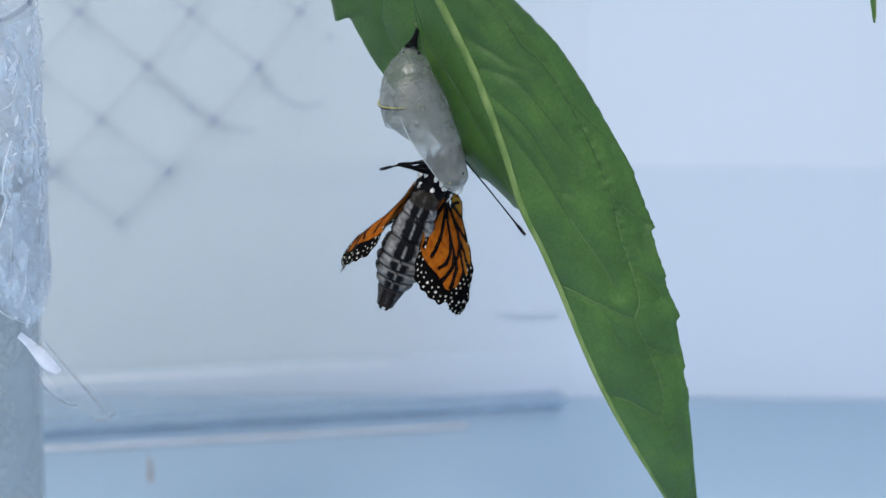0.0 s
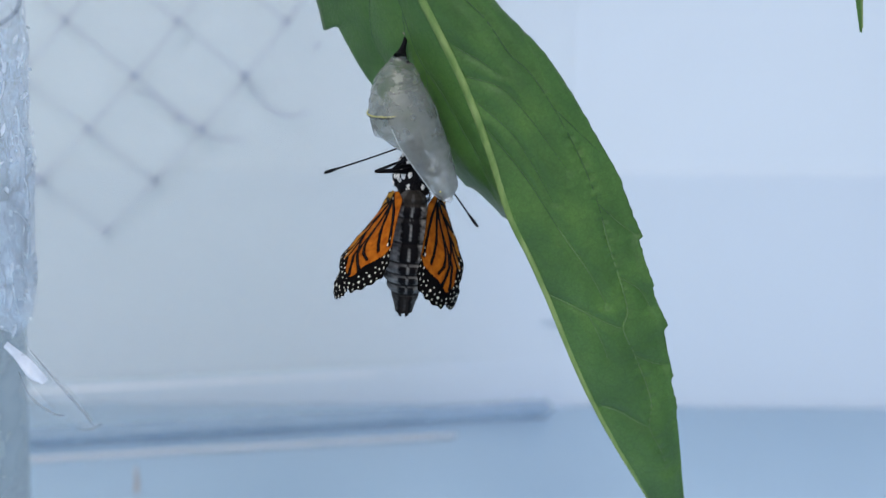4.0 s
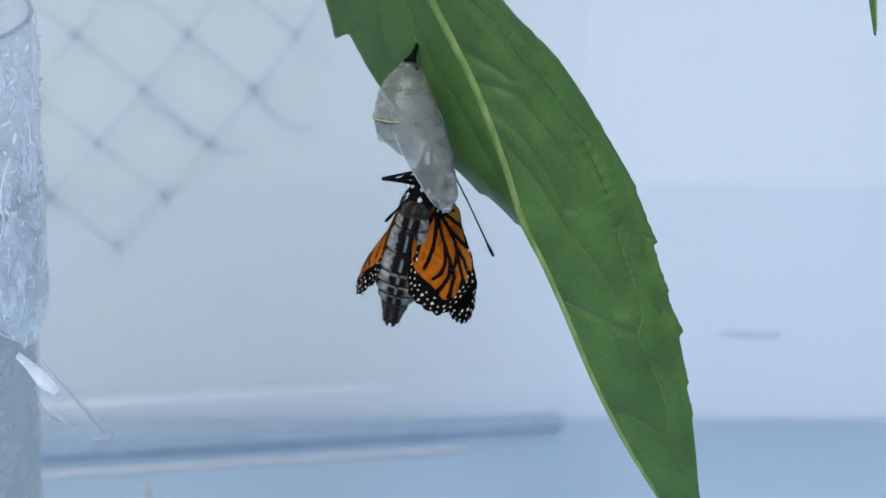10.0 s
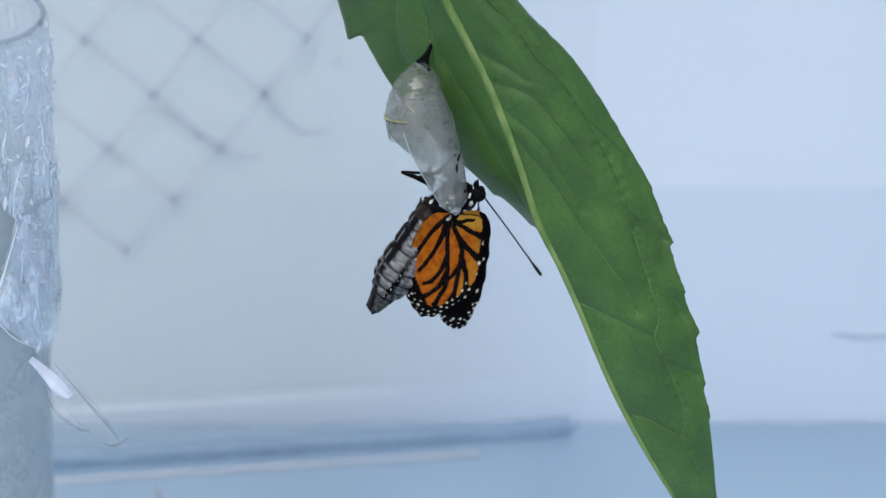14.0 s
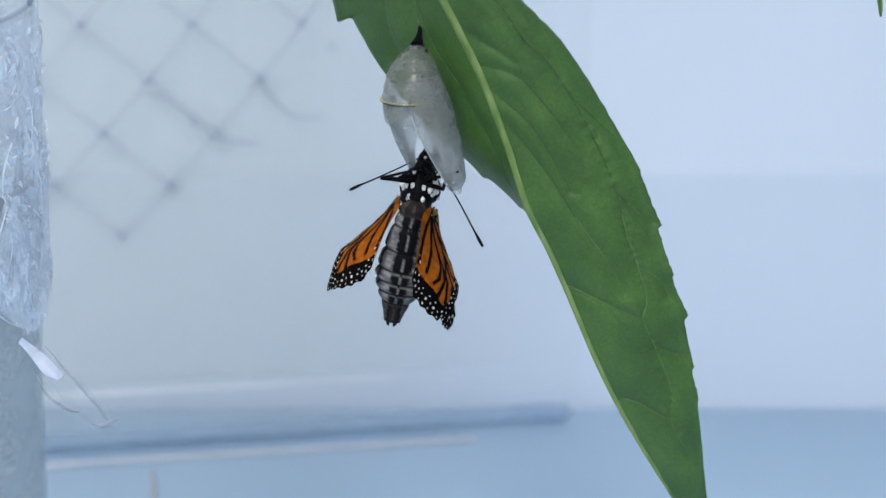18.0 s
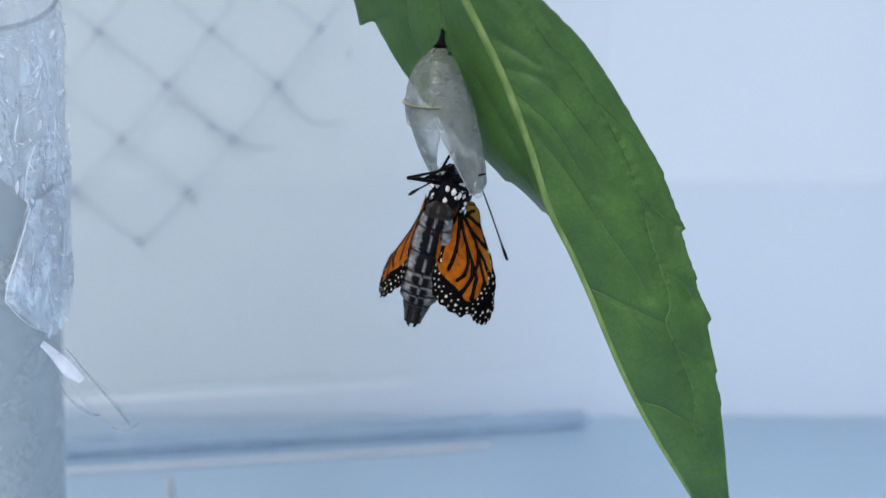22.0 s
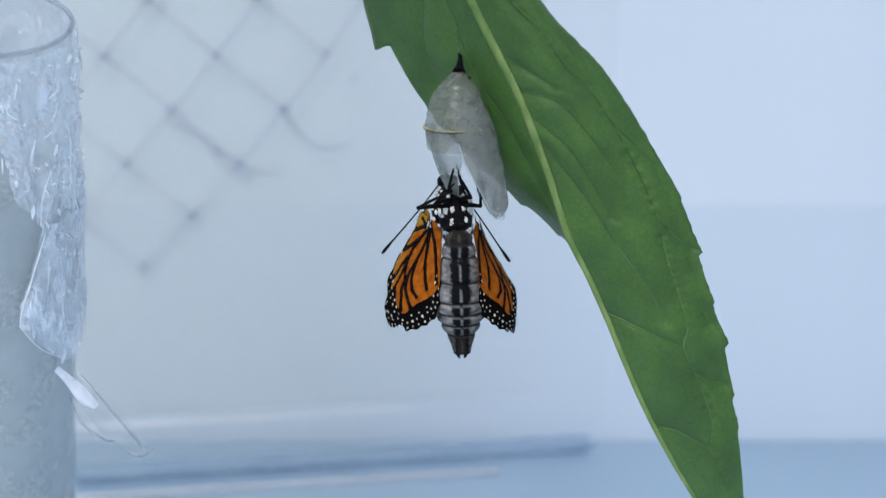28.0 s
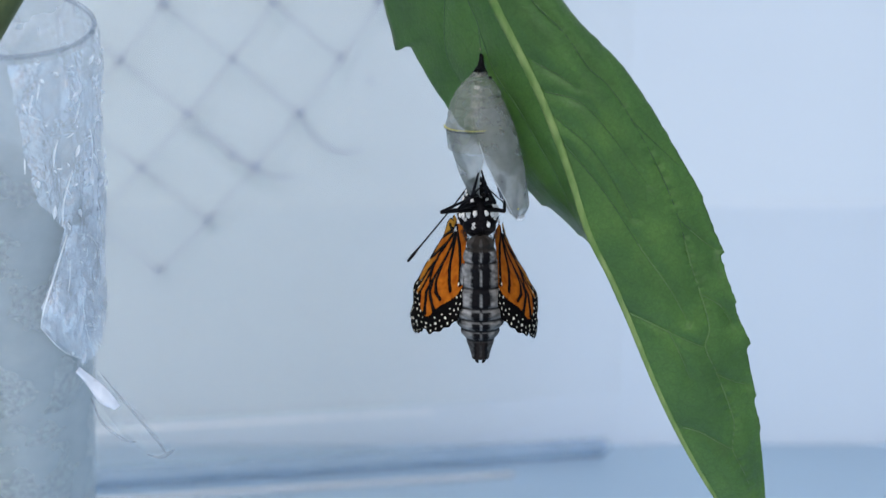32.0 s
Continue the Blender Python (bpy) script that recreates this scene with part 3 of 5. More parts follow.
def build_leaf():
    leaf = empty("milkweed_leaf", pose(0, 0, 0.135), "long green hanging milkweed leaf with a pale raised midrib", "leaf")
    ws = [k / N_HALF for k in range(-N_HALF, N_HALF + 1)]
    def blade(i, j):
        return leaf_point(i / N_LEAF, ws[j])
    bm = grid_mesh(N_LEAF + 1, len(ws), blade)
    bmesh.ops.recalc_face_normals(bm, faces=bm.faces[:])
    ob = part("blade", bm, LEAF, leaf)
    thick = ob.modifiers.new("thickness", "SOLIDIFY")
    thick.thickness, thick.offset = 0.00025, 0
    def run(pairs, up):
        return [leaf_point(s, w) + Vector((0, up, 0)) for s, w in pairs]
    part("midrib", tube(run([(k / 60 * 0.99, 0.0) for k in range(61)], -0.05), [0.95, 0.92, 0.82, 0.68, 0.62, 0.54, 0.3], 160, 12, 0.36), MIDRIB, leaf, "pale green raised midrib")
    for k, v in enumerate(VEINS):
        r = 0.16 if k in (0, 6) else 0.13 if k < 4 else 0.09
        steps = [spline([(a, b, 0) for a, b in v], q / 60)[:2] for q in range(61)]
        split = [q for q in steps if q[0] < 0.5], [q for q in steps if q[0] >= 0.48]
        # upper runs take the groove's shade as colour, lower runs stay pale
        for run_of, mat in zip(split, (SHADED_VEIN, VEIN)):
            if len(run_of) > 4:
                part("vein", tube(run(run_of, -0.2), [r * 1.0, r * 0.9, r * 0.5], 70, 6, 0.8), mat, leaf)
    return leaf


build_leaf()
tip = empty("leaf_tip", pose(0.0821, 0.01, 0.1795, 0, -8, 20), "narrow green tip of another leaf hanging down", "leaf")
part("blade", grid_mesh(13, 7, lambda i, j: ((j / 6 - 0.5) * 6 * (1 - i / 12.0) ** 0.7 + 0.4 * math.sin(i * 0.7), 1.5 * abs(j / 6 - 0.5), 32 - 38 * i / 12)), LEAF, tip)
part("midrib", tube([(0, -0.2, 32), (0, -0.2, 10), (0.3, -0.1, -5)], [0.5, 0.4, 0.15], 12, 6), MIDRIB, tip)


# ---- the empty chrysalis: hangs from its origin ----
def shell_radius(z):
    """Outer half-width of the shell z mm below its hook."""
    return spline([(1.2, 0, 0), (3.85, 0, 0), (5.05, 0, 0), (5.75, 0, 0), (5.85, 0, 0), (5.65, 0, 0), (5.4, 0, 0), (5.0, 0, 0), (4.5, 0, 0), (3.8, 0, 0), (2.4, 0, 0)], (z - 3.2) / 29.5)[0]


def bend(z):
    return math.sin(min(z / 13.0, 1.0) * math.pi / 2)


def build_shell():
    c = empty("chrysalis_shell", pose(-0.0039, 0.012, 0.1724), "empty translucent whitish chrysalis shell hanging from the leaf, split open", "chrysalis")
    part("hook", merge(tube([(0, 1.4, 0.3), (0, -0.3, -1.0), (-0.1, -1.8, -2.2), (-0.3, -3.4, -3.7)], [0.5, 0.42, 0.45, 0.7, 1.45], 14, 9), ball((-1.7, -4.6, -4.0), (0.5, 0.4, 0.35)), ball((1.5, -4.6, -4.5), (0.42, 0.4, 0.35))), BLACK, c, "black stalk")
    part("silk_pad", ball((0.2, 0.1, 0.3), (0.75, 0.6, 0.7), rough=0.7), SILK, c, "brownish silk button")
    def crown(i, j):
        a, z = i / 60 * 6.283, 3.2 + (17.5 - 3.2) * j / 60
        r = shell_radius(z) + 0.16 * noise.noise((math.cos(a) * 2, math.sin(a) * 2, z * 0.3)) + 0.05 * noise.noise((math.cos(a) * 7, math.sin(a) * 7, z * 0.9))
        for ring in (5.6, 7.5, 9.2, 11.0):
            r += 0.16 * math.exp(-((z - ring + 0.3) / 0.3) ** 2) - 0.20 * math.exp(-((z - ring - 0.12) / 0.16) ** 2)
        r += 0.3 * math.exp(-((z - 12.9) / 0.5) ** 2)
        return (r * math.sin(a) - 1.2 * bend(z), -3.6 - 2.2 * bend(z) - r * 0.95 * math.cos(a), -z)
    part("crown", grid_mesh(60, 61, crown, close_u=True), SHELL, c, "ringed upper part of the shell")
    def case(a0, a1, z0, z1, shift, swell, gap_side):
        def place(i, j):
            t = j / 40
            z = z0 + (z1 - z0) * t + 1.1 * t ** 6 * noise.noise((i * 0.22, z1, 3))
            gap = (0.30 if gap_side < 0 else 0.55) * max(0.0, (z - 19.5) / (z1 - 19.5)) ** 0.8 if z > 19.5 else 0.0
            lo, hi = (a0 + gap, a1) if gap_side < 0 else (a0, a1 - gap)
            a = lo + (hi - lo) * i / 48
            r = shell_radius(z) * (1 + swell * (math.sin(math.pi * t) ** 0.7 if swell > 0 else t)) + 0.15 * noise.noise((math.cos(a) * 2.4, math.sin(a) * 2.4, z * 0.3)) * (0.15 + t)
            if t > 0.9:
                r *= 1 - 0.30 * ((t - 0.9) / 0.1) ** 2
            return (r * math.sin(a) - 1.2 * bend(z) + shift * t ** 1.3, -3.6 - 2.2 * bend(z) - r * 0.95 * math.cos(a) + (4.5 * t * t if gap_side > 0 else 0), -z)
        rims = [[place(0, j) for j in range(12, 41)], [place(i, 40) for i in range(49)], [place(48, j) for j in range(12, 41)]]
        return grid_mesh(49, 41, place), rims
    mesh, rims = case(-0.15, 3.4, 8.5, 31.3, 6.2, 0.08, -1)
    big = part("wing_case", mesh, CASE, c, "larger translucent half of the split case")
    # added tubes along the torn edge, pale to paint its edge-on brightness
    for line in rims[:2]:
        part("torn_edge", tube(line, [0.09, 0.12, 0.09], 60, 6), TORN, big)
    mesh, rims = case(-2.4, 0.12, 13.6, 28.6, 1.4, -0.22, 1)
    flap = part("split_flap", mesh, CASE, c, "smaller split-off flap of the case")
    for line in rims[1:]:
        part("torn_edge", tube(line, [0.09, 0.12, 0.09], 60, 6), TORN, flap)
    for k in range(34):
        a = -1.55 + 2.35 * k / 33
        r = shell_radius(13.0) + 0.36
        part("gold_dot", ball((r * math.sin(a) - 1.2, -5.8 - r * 0.95 * math.cos(a), -13.0 + 0.1 * noise.noise((k, 0, 1))), (0.17, 0.13, 0.14), seg=8, rough=0.6), GOLD, c)
    ring = [((shell_radius(13.4) + 0.38) * math.sin(q) - 1.2, -5.8 - (shell_radius(13.4) + 0.38) * 0.95 * math.cos(q), -13.34) for q in (-1.55 + 2.3 * k / 12 for k in range(13))]
    part("dark_line", tube(ring, [0.05, 0.09, 0.05], 40, 6), BLACK, c, "thin black line under the gold dots")
    for a, z, s in ((0.5, 29.0, 5.3), (0.9, 27.0, 4.5), (0.65, 24.4, 3.6)):
        r = shell_radius(z) + 0.15
        part("gold_dot", ball((r * math.sin(a) + s - 1.2, -5.8 - r * 0.95 * math.cos(a), -z), (0.24, 0.18, 0.22), seg=8), GOLD, c)
    part("dark_stain", ball((3.1, -9.8, -24.2), (0.75, 0.25, 2.4), rough=0.5), STAIN, c, "dark bluish stain inside the case")
    part("dark_stain", ball((5.6, -9.2, -28.2), (0.55, 0.25, 0.9), rough=0.6), STAIN, c, "dark bluish stain inside the case")
    part("fluid_drop", ball((6.6, -7.0, -31.3), (1.0, 1.0, 0.85)), DROP, c, "clear drop of fluid at the lip")
    return c, flap


shell, split_flap = build_shell()


# ---- the butterfly: origin at the waist, head up (z), belly to -y, in mm ----
def abdomen_radius(t):
    base = spline([(2.2, 0, 0), (2.8, 0, 0), (3.35, 0, 0), (3.9, 0, 0), (4.35, 0, 0), (4.75, 0, 0), (4.75, 0, 0), (3.7, 0, 0), (2.35, 0, 0), (1.6, 0, 0)], t)[0]
    return base * 0.985


def soft_step(a, b, x):
    k = max(0.0, min(1.0, (x - a) / (b - a)))
    return k * k * (3 - 2 * k)


RINGS = (0.0, 0.10, 0.216, 0.414, 0.572, 0.667, 0.755, 0.84, 1.0)
LENGTH = 25.1


def build_abdomen(parent):
    NU, NV = 72, 130
    meta = []
    def place(i, j):
        t, a = j / (NV - 1), i / NU * 6.283
        near = min(abs(t - r) for r in RINGS[1:-1])
        r = abdomen_radius(t) * min(1.0, 0.25 + 3.2 * math.sqrt(t)) * (1.03 - 0.11 * math.exp(-(near / 0.02) ** 2)) * (1 + 0.012 * noise.noise((a * 3, t * 20, 1)))
        a2 = a if a < math.pi else a - 2 * math.pi
        meta.append((t, a2))
        return (1.06 * r * math.sin(a), -r * 0.95 * math.cos(a) + 1.2 * math.sin(math.pi * t) - 1.2, -LENGTH * t + 0.6)
    ob = part("abdomen", grid_mesh(NU, NV, place, close_u=True), BODY, parent, "swollen grey and black banded abdomen")
    def colour(k):
        t, a = meta[k]
        seg = max(i for i, r in enumerate(RINGS) if t >= r - 1e-6)
        seg = min(seg, len(RINGS) - 2)
        size = (RINGS[seg + 1] - RINGS[seg]) * LENGTH
        f = (t - RINGS[seg]) * LENGTH
        x = abs(a) * abdomen_radius(t)
        g = 0.5 + 0.5 * noise.noise((math.cos(a) * 3, math.sin(a) * 3, t * 40))
        g2 = 0.5 + 0.5 * noise.noise((math.cos(a) * 11, math.sin(a) * 11, t * 110))
        wob = 0.30 * noise.noise((math.cos(a) * 5, math.sin(a) * 5, t * 38)) + 0.12 * noise.noise((a * 9, t * 90, 5))
        black = Vector((0.004, 0.004, 0.005)) * (0.7 + g2)
        low = max(0.0, min(1.0, (t - 0.6) / 0.3))
        c = Vector((0.235, 0.24, 0.24)) * (0.08 + 1.25 * g ** 1.4 + 0.4 * g2) * (1 - 0.35 * low)
        inner, outer = 0.22 + wob * 0.3, 1.8 - 0.5 * low + wob
        seam = 0.16 + 0.16 * g2 + 0.12 * low
        near = min(f * 1.4, size - f) + 0.5 * wob
        dark = 1 - soft_step(seam * 0.5, seam * 1.5, near)
        y = x + wob * 1.5
        stripe = soft_step(inner - 0.1, inner + 0.1, x) * (1 - soft_step(outer - 0.2, outer + 0.3, x))
        if seg >= 4 and f < 0.5:
            stripe *= 0.5
        if x < inner:
            stripe = max(stripe, 1 - soft_step(0.15, 0.3, f / size) * (1 - soft_step(0.8, 0.92, f / size)))
        side = 0.85 * soft_step(4.3, 4.8, y) * (1 - soft_step(5.2, 5.8, y)) + 0.6 * soft_step(6.4, 6.7, y) * (1 - soft_step(6.8, 7.3, y)) + 0.9 * soft_step(8.4, 9.2, y)
        c = c.lerp(black, min(1.0, max(dark * (0.65 + 0.35 * g), stripe, side)))
        if t > 0.84:
            c = (c * 0.55).lerp(Vector((0.020, 0.017, 0.016)), 0.75 if x < 0.8 + wob else 0.15)
        if t < 0.12:
            c = c.lerp(Vector((0.022, 0.019, 0.016)), 0.85)
        return c
    paint(ob, colour)
    part("clasper", merge(tube([(-0.55, -1.0, -24.2), (-0.7, -1.1, -25.1), (-0.4, -1.1, -25.7)], [0.5, 0.4, 0.12], 8, 8), ball((-0.6, -1.0, -24.3), (0.6, 0.8, 0.8))), BLACK, ob)
    part("clasper", merge(tube([(0.55, -1.0, -24.2), (0.7, -1.1, -25.1), (0.4, -1.1, -25.7)], [0.5, 0.4, 0.12], 8, 8), ball((0.6, -1.0, -24.3), (0.6, 0.8, 0.8))), BLACK, ob)
    return ob


def wing_place(side, u, v, d):
    """Bends the flat wing: it folds back near the hinge, flares out lower down and is cupped from the body outwards."""
    if v < 2:
        v = 2 - (2 - v) * 0.8
    u, v = (u * 1.09 if u > 0 else u), v * 1.02
    turn = radians(76 - 36 * min(1.0, max(0.0, (v + 1.0) / 19.0)) ** 1.1)
    cup = 0.058
    t0, t1 = turn - cup * 3.2, turn + cup * (u - 3.2)
    out = 4.46 * min(1.0, max(0.0, v / 13.0)) ** 1.3
    x, y = (math.sin(t1) - math.sin(t0)) / cup, (math.cos(t0) - math.cos(t1)) / cup
    # the inner strip lies round the swollen body
    flat = out + x - d * math.sin(t1)
    room = spline([(q, 0, 0) for q in (-1.0, -0.2, 0.7, 1.4, 1.8, 2.0, 2.0, 1.5)], max(0.0, v) / 19)[0]
    over = max(0.0, room - flat)
    return (side * (flat + 0.8 * over), y + d * math.cos(t1) - 0.22 * v - 0.35 * over, -v)


def wing_dent(t, r, u, v, hind):
    d = 0.25 * math.sin(t * 19) * r * r + 0.5 * noise.noise((u * 0.4, v * 0.28, 3 if hind else 8)) * r + 0.12 * noise.noise((u * 1.1, v * 0.5, 6)) * r
    return -d - 0.7 * r * r * math.sin(t * 3.1) if hind else 0.8 + d * 0.4


# the wings laid flat: u outwards from the body, v downwards from the hinge, in mm
HIND = [(1.5, -0.5), (-0.6, 0.4), (-2.3, 3.4), (-3.1, 7.5), (-3.2, 11.2), (-2.5, 14.9), (-1.1, 17.7), (0.8, 19.0), (2.7, 19.8), (5.0, 20.3), (6.7, 19.1), (8.2, 16.7), (9.5, 14.3), (10.4, 11.3), (10.3, 8.4), (9.5, 5.3), (8.8, 2.8), (7.8, -0.2), (5.8, -1.3), (3.5, -1.0)]
FORE = [(3.5, -1.0), (5.8, -1.8), (7.9, -0.7), (9.7, 2.2), (11.1, 6.8), (12.1, 11.3), (12.7, 15.8), (12.8, 19.3), (11.9, 20.8), (10.4, 21.0), (9.0, 20.7), (7.6, 19.6), (6.0, 16.4), (3.4, 10.9), (2.2, 5.3), (2.6, 0.6)]
HIND_FIELD = [(1.5, -0.5), (-0.5, 0.4), (-2.2, 3.4), (-2.95, 7.5), (-2.95, 10.6), (-2.0, 12.9), (0.0, 14.2), (2.1, 15.2), (3.5, 16.2), (5.0, 17.1), (6.4, 16.6), (7.8, 14.2), (9.1, 11.9), (10.0, 10.3), (9.8, 8.3), (9.1, 6.1), (8.4, 3.0), (7.4, -0.2), (5.7, -1.0), (3.8, -0.8)]
FORE_FIELD = [(3.5, -1.0), (5.8, -1.8), (6.9, -0.4), (8.2, 2.4), (9.2, 6.6), (9.9, 10.9), (9.6, 14.4), (8.2, 15.4), (6.4, 14.6), (3.6, 10.6), (2.4, 5.3), (2.6, 0.6)]
HIND_VEINS = [
    [(1.7, 0.4), (0.05, 4.4), (-1.1, 7.9), (-1.9, 11.4)],
    [(1.7, 1.5), (1.9, 4.9), (1.5, 7.9), (0.6, 10.9), (-0.1, 12.5)],
    [(2.1, 1.7), (2.8, 4.5), (4.0, 7.5), (5.0, 9.8), (5.6, 11.6)],
    [(4.0, 7.7), (3.9, 10.4), (3.0, 12.6), (2.1, 13.9)],
    [(5.0, 9.8), (4.7, 12.6), (4.1, 14.7), (3.6, 15.9)],
    [(5.6, 11.5), (5.7, 13.9), (5.8, 16.4)],
    [(2.4, 1.6), (4.7, 4.1), (6.2, 6.2), (6.6, 8.3), (6.2, 10.2), (5.6, 11.5)],
    [(6.6, 8.3), (7.4, 11.6), (7.8, 14.4)],
    [(6.3, 6.9), (8.1, 9.2), (9.0, 11.4), (9.4, 12.8)],
    [(5.0, 4.2), (6.7, 5.3), (8.8, 6.5), (9.6, 6.9)],
    [(2.8, 1.6), (4.7, 1.9), (6.4, 2.6), (8.4, 3.2)],
    [(3.6, 1.2), (4.4, 0.9), (5.0, 0.4), (6.0, 0.2)],
]
FORE_VEINS = [
    [(3.2, -0.4), (6.6, 3.4), (8.3, 8.4), (8.6, 13.6)],
    [(3.2, 0.2), (5.4, 5.4), (7.2, 10.4), (7.6, 15.4)],
    [(3.0, 0.8), (4.4, 7.0), (5.8, 12.2), (6.6, 15.0)],
    [(7.6, 6.0), (9.0, 9.2), (9.6, 12.0)],
    [(5.6, 1.8), (8.4, 4.4), (9.4, 6.4)],
]


def near_lines(p, lines):
    """For points p (n, 2): the distance to the nearest line, and how far along it that is, 0 to 1."""
    best, along = np.full(len(p), 1e9), np.zeros(len(p))
    for line in lines:
        q = np.array([spline([(*c, 0) for c in line], k / 30)[:2] for k in range(31)])
        for k in range(30):
            a, e = q[k], q[k + 1] - q[k]
            f = np.clip(((p - a) @ e) / max(1e-9, e @ e), 0, 1)
            d = np.hypot(*(p - a - f[:, None] * e).T)
            hit = d < best
            best[hit], along[hit] = d[hit], (k + f[hit]) / 30
    return best, along


def inside(p, ring):
    """Which of the points p lie within the closed ring."""
    q = np.array([spline([(*c, 0) for c in ring + ring[:1]], k / 240)[:2] for k in range(240)])
    odd = np.zeros(len(p), bool)
    for (x0, y0), (x1, y1) in zip(q, np.roll(q, -1, 0)):
        if y0 != y1:
            odd ^= ((y0 > p[:, 1]) != (y1 > p[:, 1])) & (p[:, 0] < (x1 - x0) * (p[:, 1] - y0) / (y1 - y0) + x0)
    return odd


def wing_spots(outline, hind):
    """White spots in two rows along the black margin, and a few on the leading edge: place and radius."""
    rng = random.Random(7 if hind else 9)
    ring = [spline([(*c, 0) for c in outline], k / 400).to_2d() for k in range(401)]
    centre = Vector((4.0, 8.0)) if hind else Vector((8.0, 10.0))
    spots = []
    rows = ((0.6, 1.25, 0.15, 0.19, 0.74), (1.6, 1.35, 0.19, 0.20, 0.72), (2.6, 2.2, 0.16, 0.32, 0.48)) if hind else ((0.5, 1.2, 0.15, 0.38, 0.74), (1.5, 1.7, 0.22, 0.40, 0.70))
    for inset, gap, size, lo, hi in rows:
        run = gap * rng.random()
        for k in range(1, 401):
            run += (ring[k] - ring[k - 1]).length
            if run > gap and lo < k / 400 < hi:
                run = rng.uniform(-0.15, 0.15)
                p = ring[k] + (centre - ring[k]).normalized() * (inset + rng.uniform(-0.14, 0.14))
                spots.append((p.x, p.y, size * rng.uniform(0.62, 1.1)))
    if hind:
        spots += [(9.25, 4.2, 0.22), (9.65, 7.3, 0.22), (9.9, 9.0, 0.18), (3.1, 0.35, 0.4), (1.75, 1.1, 0.34)]
    else:
        spots += [(11.3, 12.3, 0.2), (10.4, 7.4, 0.18), (11.2, 18.2, 0.24), (10.0, 18.7, 0.22)]
    return spots


def build_wing(parent, name, side, outline, field, base, veins, hind):
    """One wing, its origin at the hinge."""
    NT, NR = 270, 130
    meta = []
    def edge(t):
        e = spline([(*c, 0) for c in outline], t)
        away = (e - Vector((*base, 0))).normalized()
        lobes = 0.20 * soft_step(0.18, 0.28, t) * (1 - soft_step(0.68, 0.76, t)) * math.cos(t * 38 * math.pi)
        return e + away * (lobes + 0.06 * noise.noise((t * 60, 3, 1)))
    rim = [edge(i / (NT - 1)) for i in range(NT)]
    def place(i, j):
        t, r, e = i / (NT - 1), (j / (NR - 1)) ** 0.8, rim[i]
        u, v = base[0] + (e[0] - base[0]) * r, base[1] + (e[1] - base[1]) * r
        meta.append((u, v))
        return wing_place(side, u, v, wing_dent(t, r, u, v, hind))
    ob = part(name, grid_mesh(NT, NR, place), WING, parent, "half-expanded orange wing with black veins and white margin dots")
    orange, deep, yellow, ember = (np.array(c) for c in ((0.375, 0.112, 0.010), (0.25, 0.060, 0.006), (0.40, 0.205, 0.028), (0.13, 0.022, 0.005)))
    black, white = np.array((0.003, 0.0027, 0.003)), np.array((0.70, 0.68, 0.58))
    p = np.array(meta)
    wob = np.array([(noise.noise((u * 0.9, v * 0.9, 2)), noise.noise((u * 1.7, v * 0.6, 5)), noise.noise((u * 3, v * 3, 7))) for u, v in meta])
    q = p + 0.10 * wob[:, 1:3]
    d_vein, along = near_lines(q, veins)
    d_rim, _ = near_lines(q, [field + field[:1]])
    mix = (0.5 + 0.9 * wob[:, :1]).clip(0, 1)
    c = orange * (1 - mix) + deep * mix
    base_k = ((3.2 - p[:, 1] - 0.5 * (p[:, 0] < 3.0) * (3.0 - p[:, 0]) * 3) / 2.0).clip(0, 1)[:, None] * (p[:, :1] > 2.6)
    side_k = ((p[:, :1] - 7.2) / 3.0).clip(0, 0.45)
    k = np.maximum(base_k, side_k)
    c = c * (1 - k) + yellow * k
    if not hind:
        k = ((p[:, 1:] - 8.0) / 6.0).clip(0, 1)
        c = c * (1 - k) + ember * k
    thick = 0.46 - 0.13 * along + 0.32 * np.exp(-d_rim / 0.55)
    dark = (~inside(q, field)) | (d_vein < thick)
    c[dark] = black
    for u, v, size in wing_spots(outline, hind):
        hit = ((p[:, 0] - u) / size) ** 2 + ((p[:, 1] - v) / (size * 1.3)) ** 2 < 1 + 0.5 * wob[:, 2]
        c[hit & dark] = white
    paint(ob, lambda n: c[n])
    # raised veins
    for line in veins:
        pts = []
        for n in range(13):
            u, v = spline([(*a, 0) for a in line], n / 12)[:2]
            g = int(np.argmin(np.sum((p - (u, v)) ** 2, 1)))
            co = ob.data.vertices[g].co / MM
            pts.append(co)
        part("vein", tube(pts, [0.13, 0.11, 0.05], 16, 5), BLACK, ob)
    return ob


HINGE = (2.47, -0.68, 1.96)


def furry(centre, radii, count, turn=None, seed=1):
    """Short hairs all over an ellipsoid."""
    rng = random.Random(seed)
    bm = bmesh.new()
    for _ in range(count):
        d = Vector((rng.gauss(0, 1), rng.gauss(0, 1), rng.gauss(0, 1))).normalized()
        p = Vector((d.x * radii[0], d.y * radii[1], d.z * radii[2]))
        q = p + d * rng.uniform(0.3, 0.7) + Vector((rng.gauss(0, 0.2), rng.gauss(0, 0.2), -0.3))
        if turn:
            p, q = turn @ p, turn @ q
        s = d.orthogonal().normalized() * 0.06
        vs = [bm.verts.new((Vector(centre) + x) * MM) for x in (p + s, p - s, q)]
        bm.faces.new(vs)
    return bm


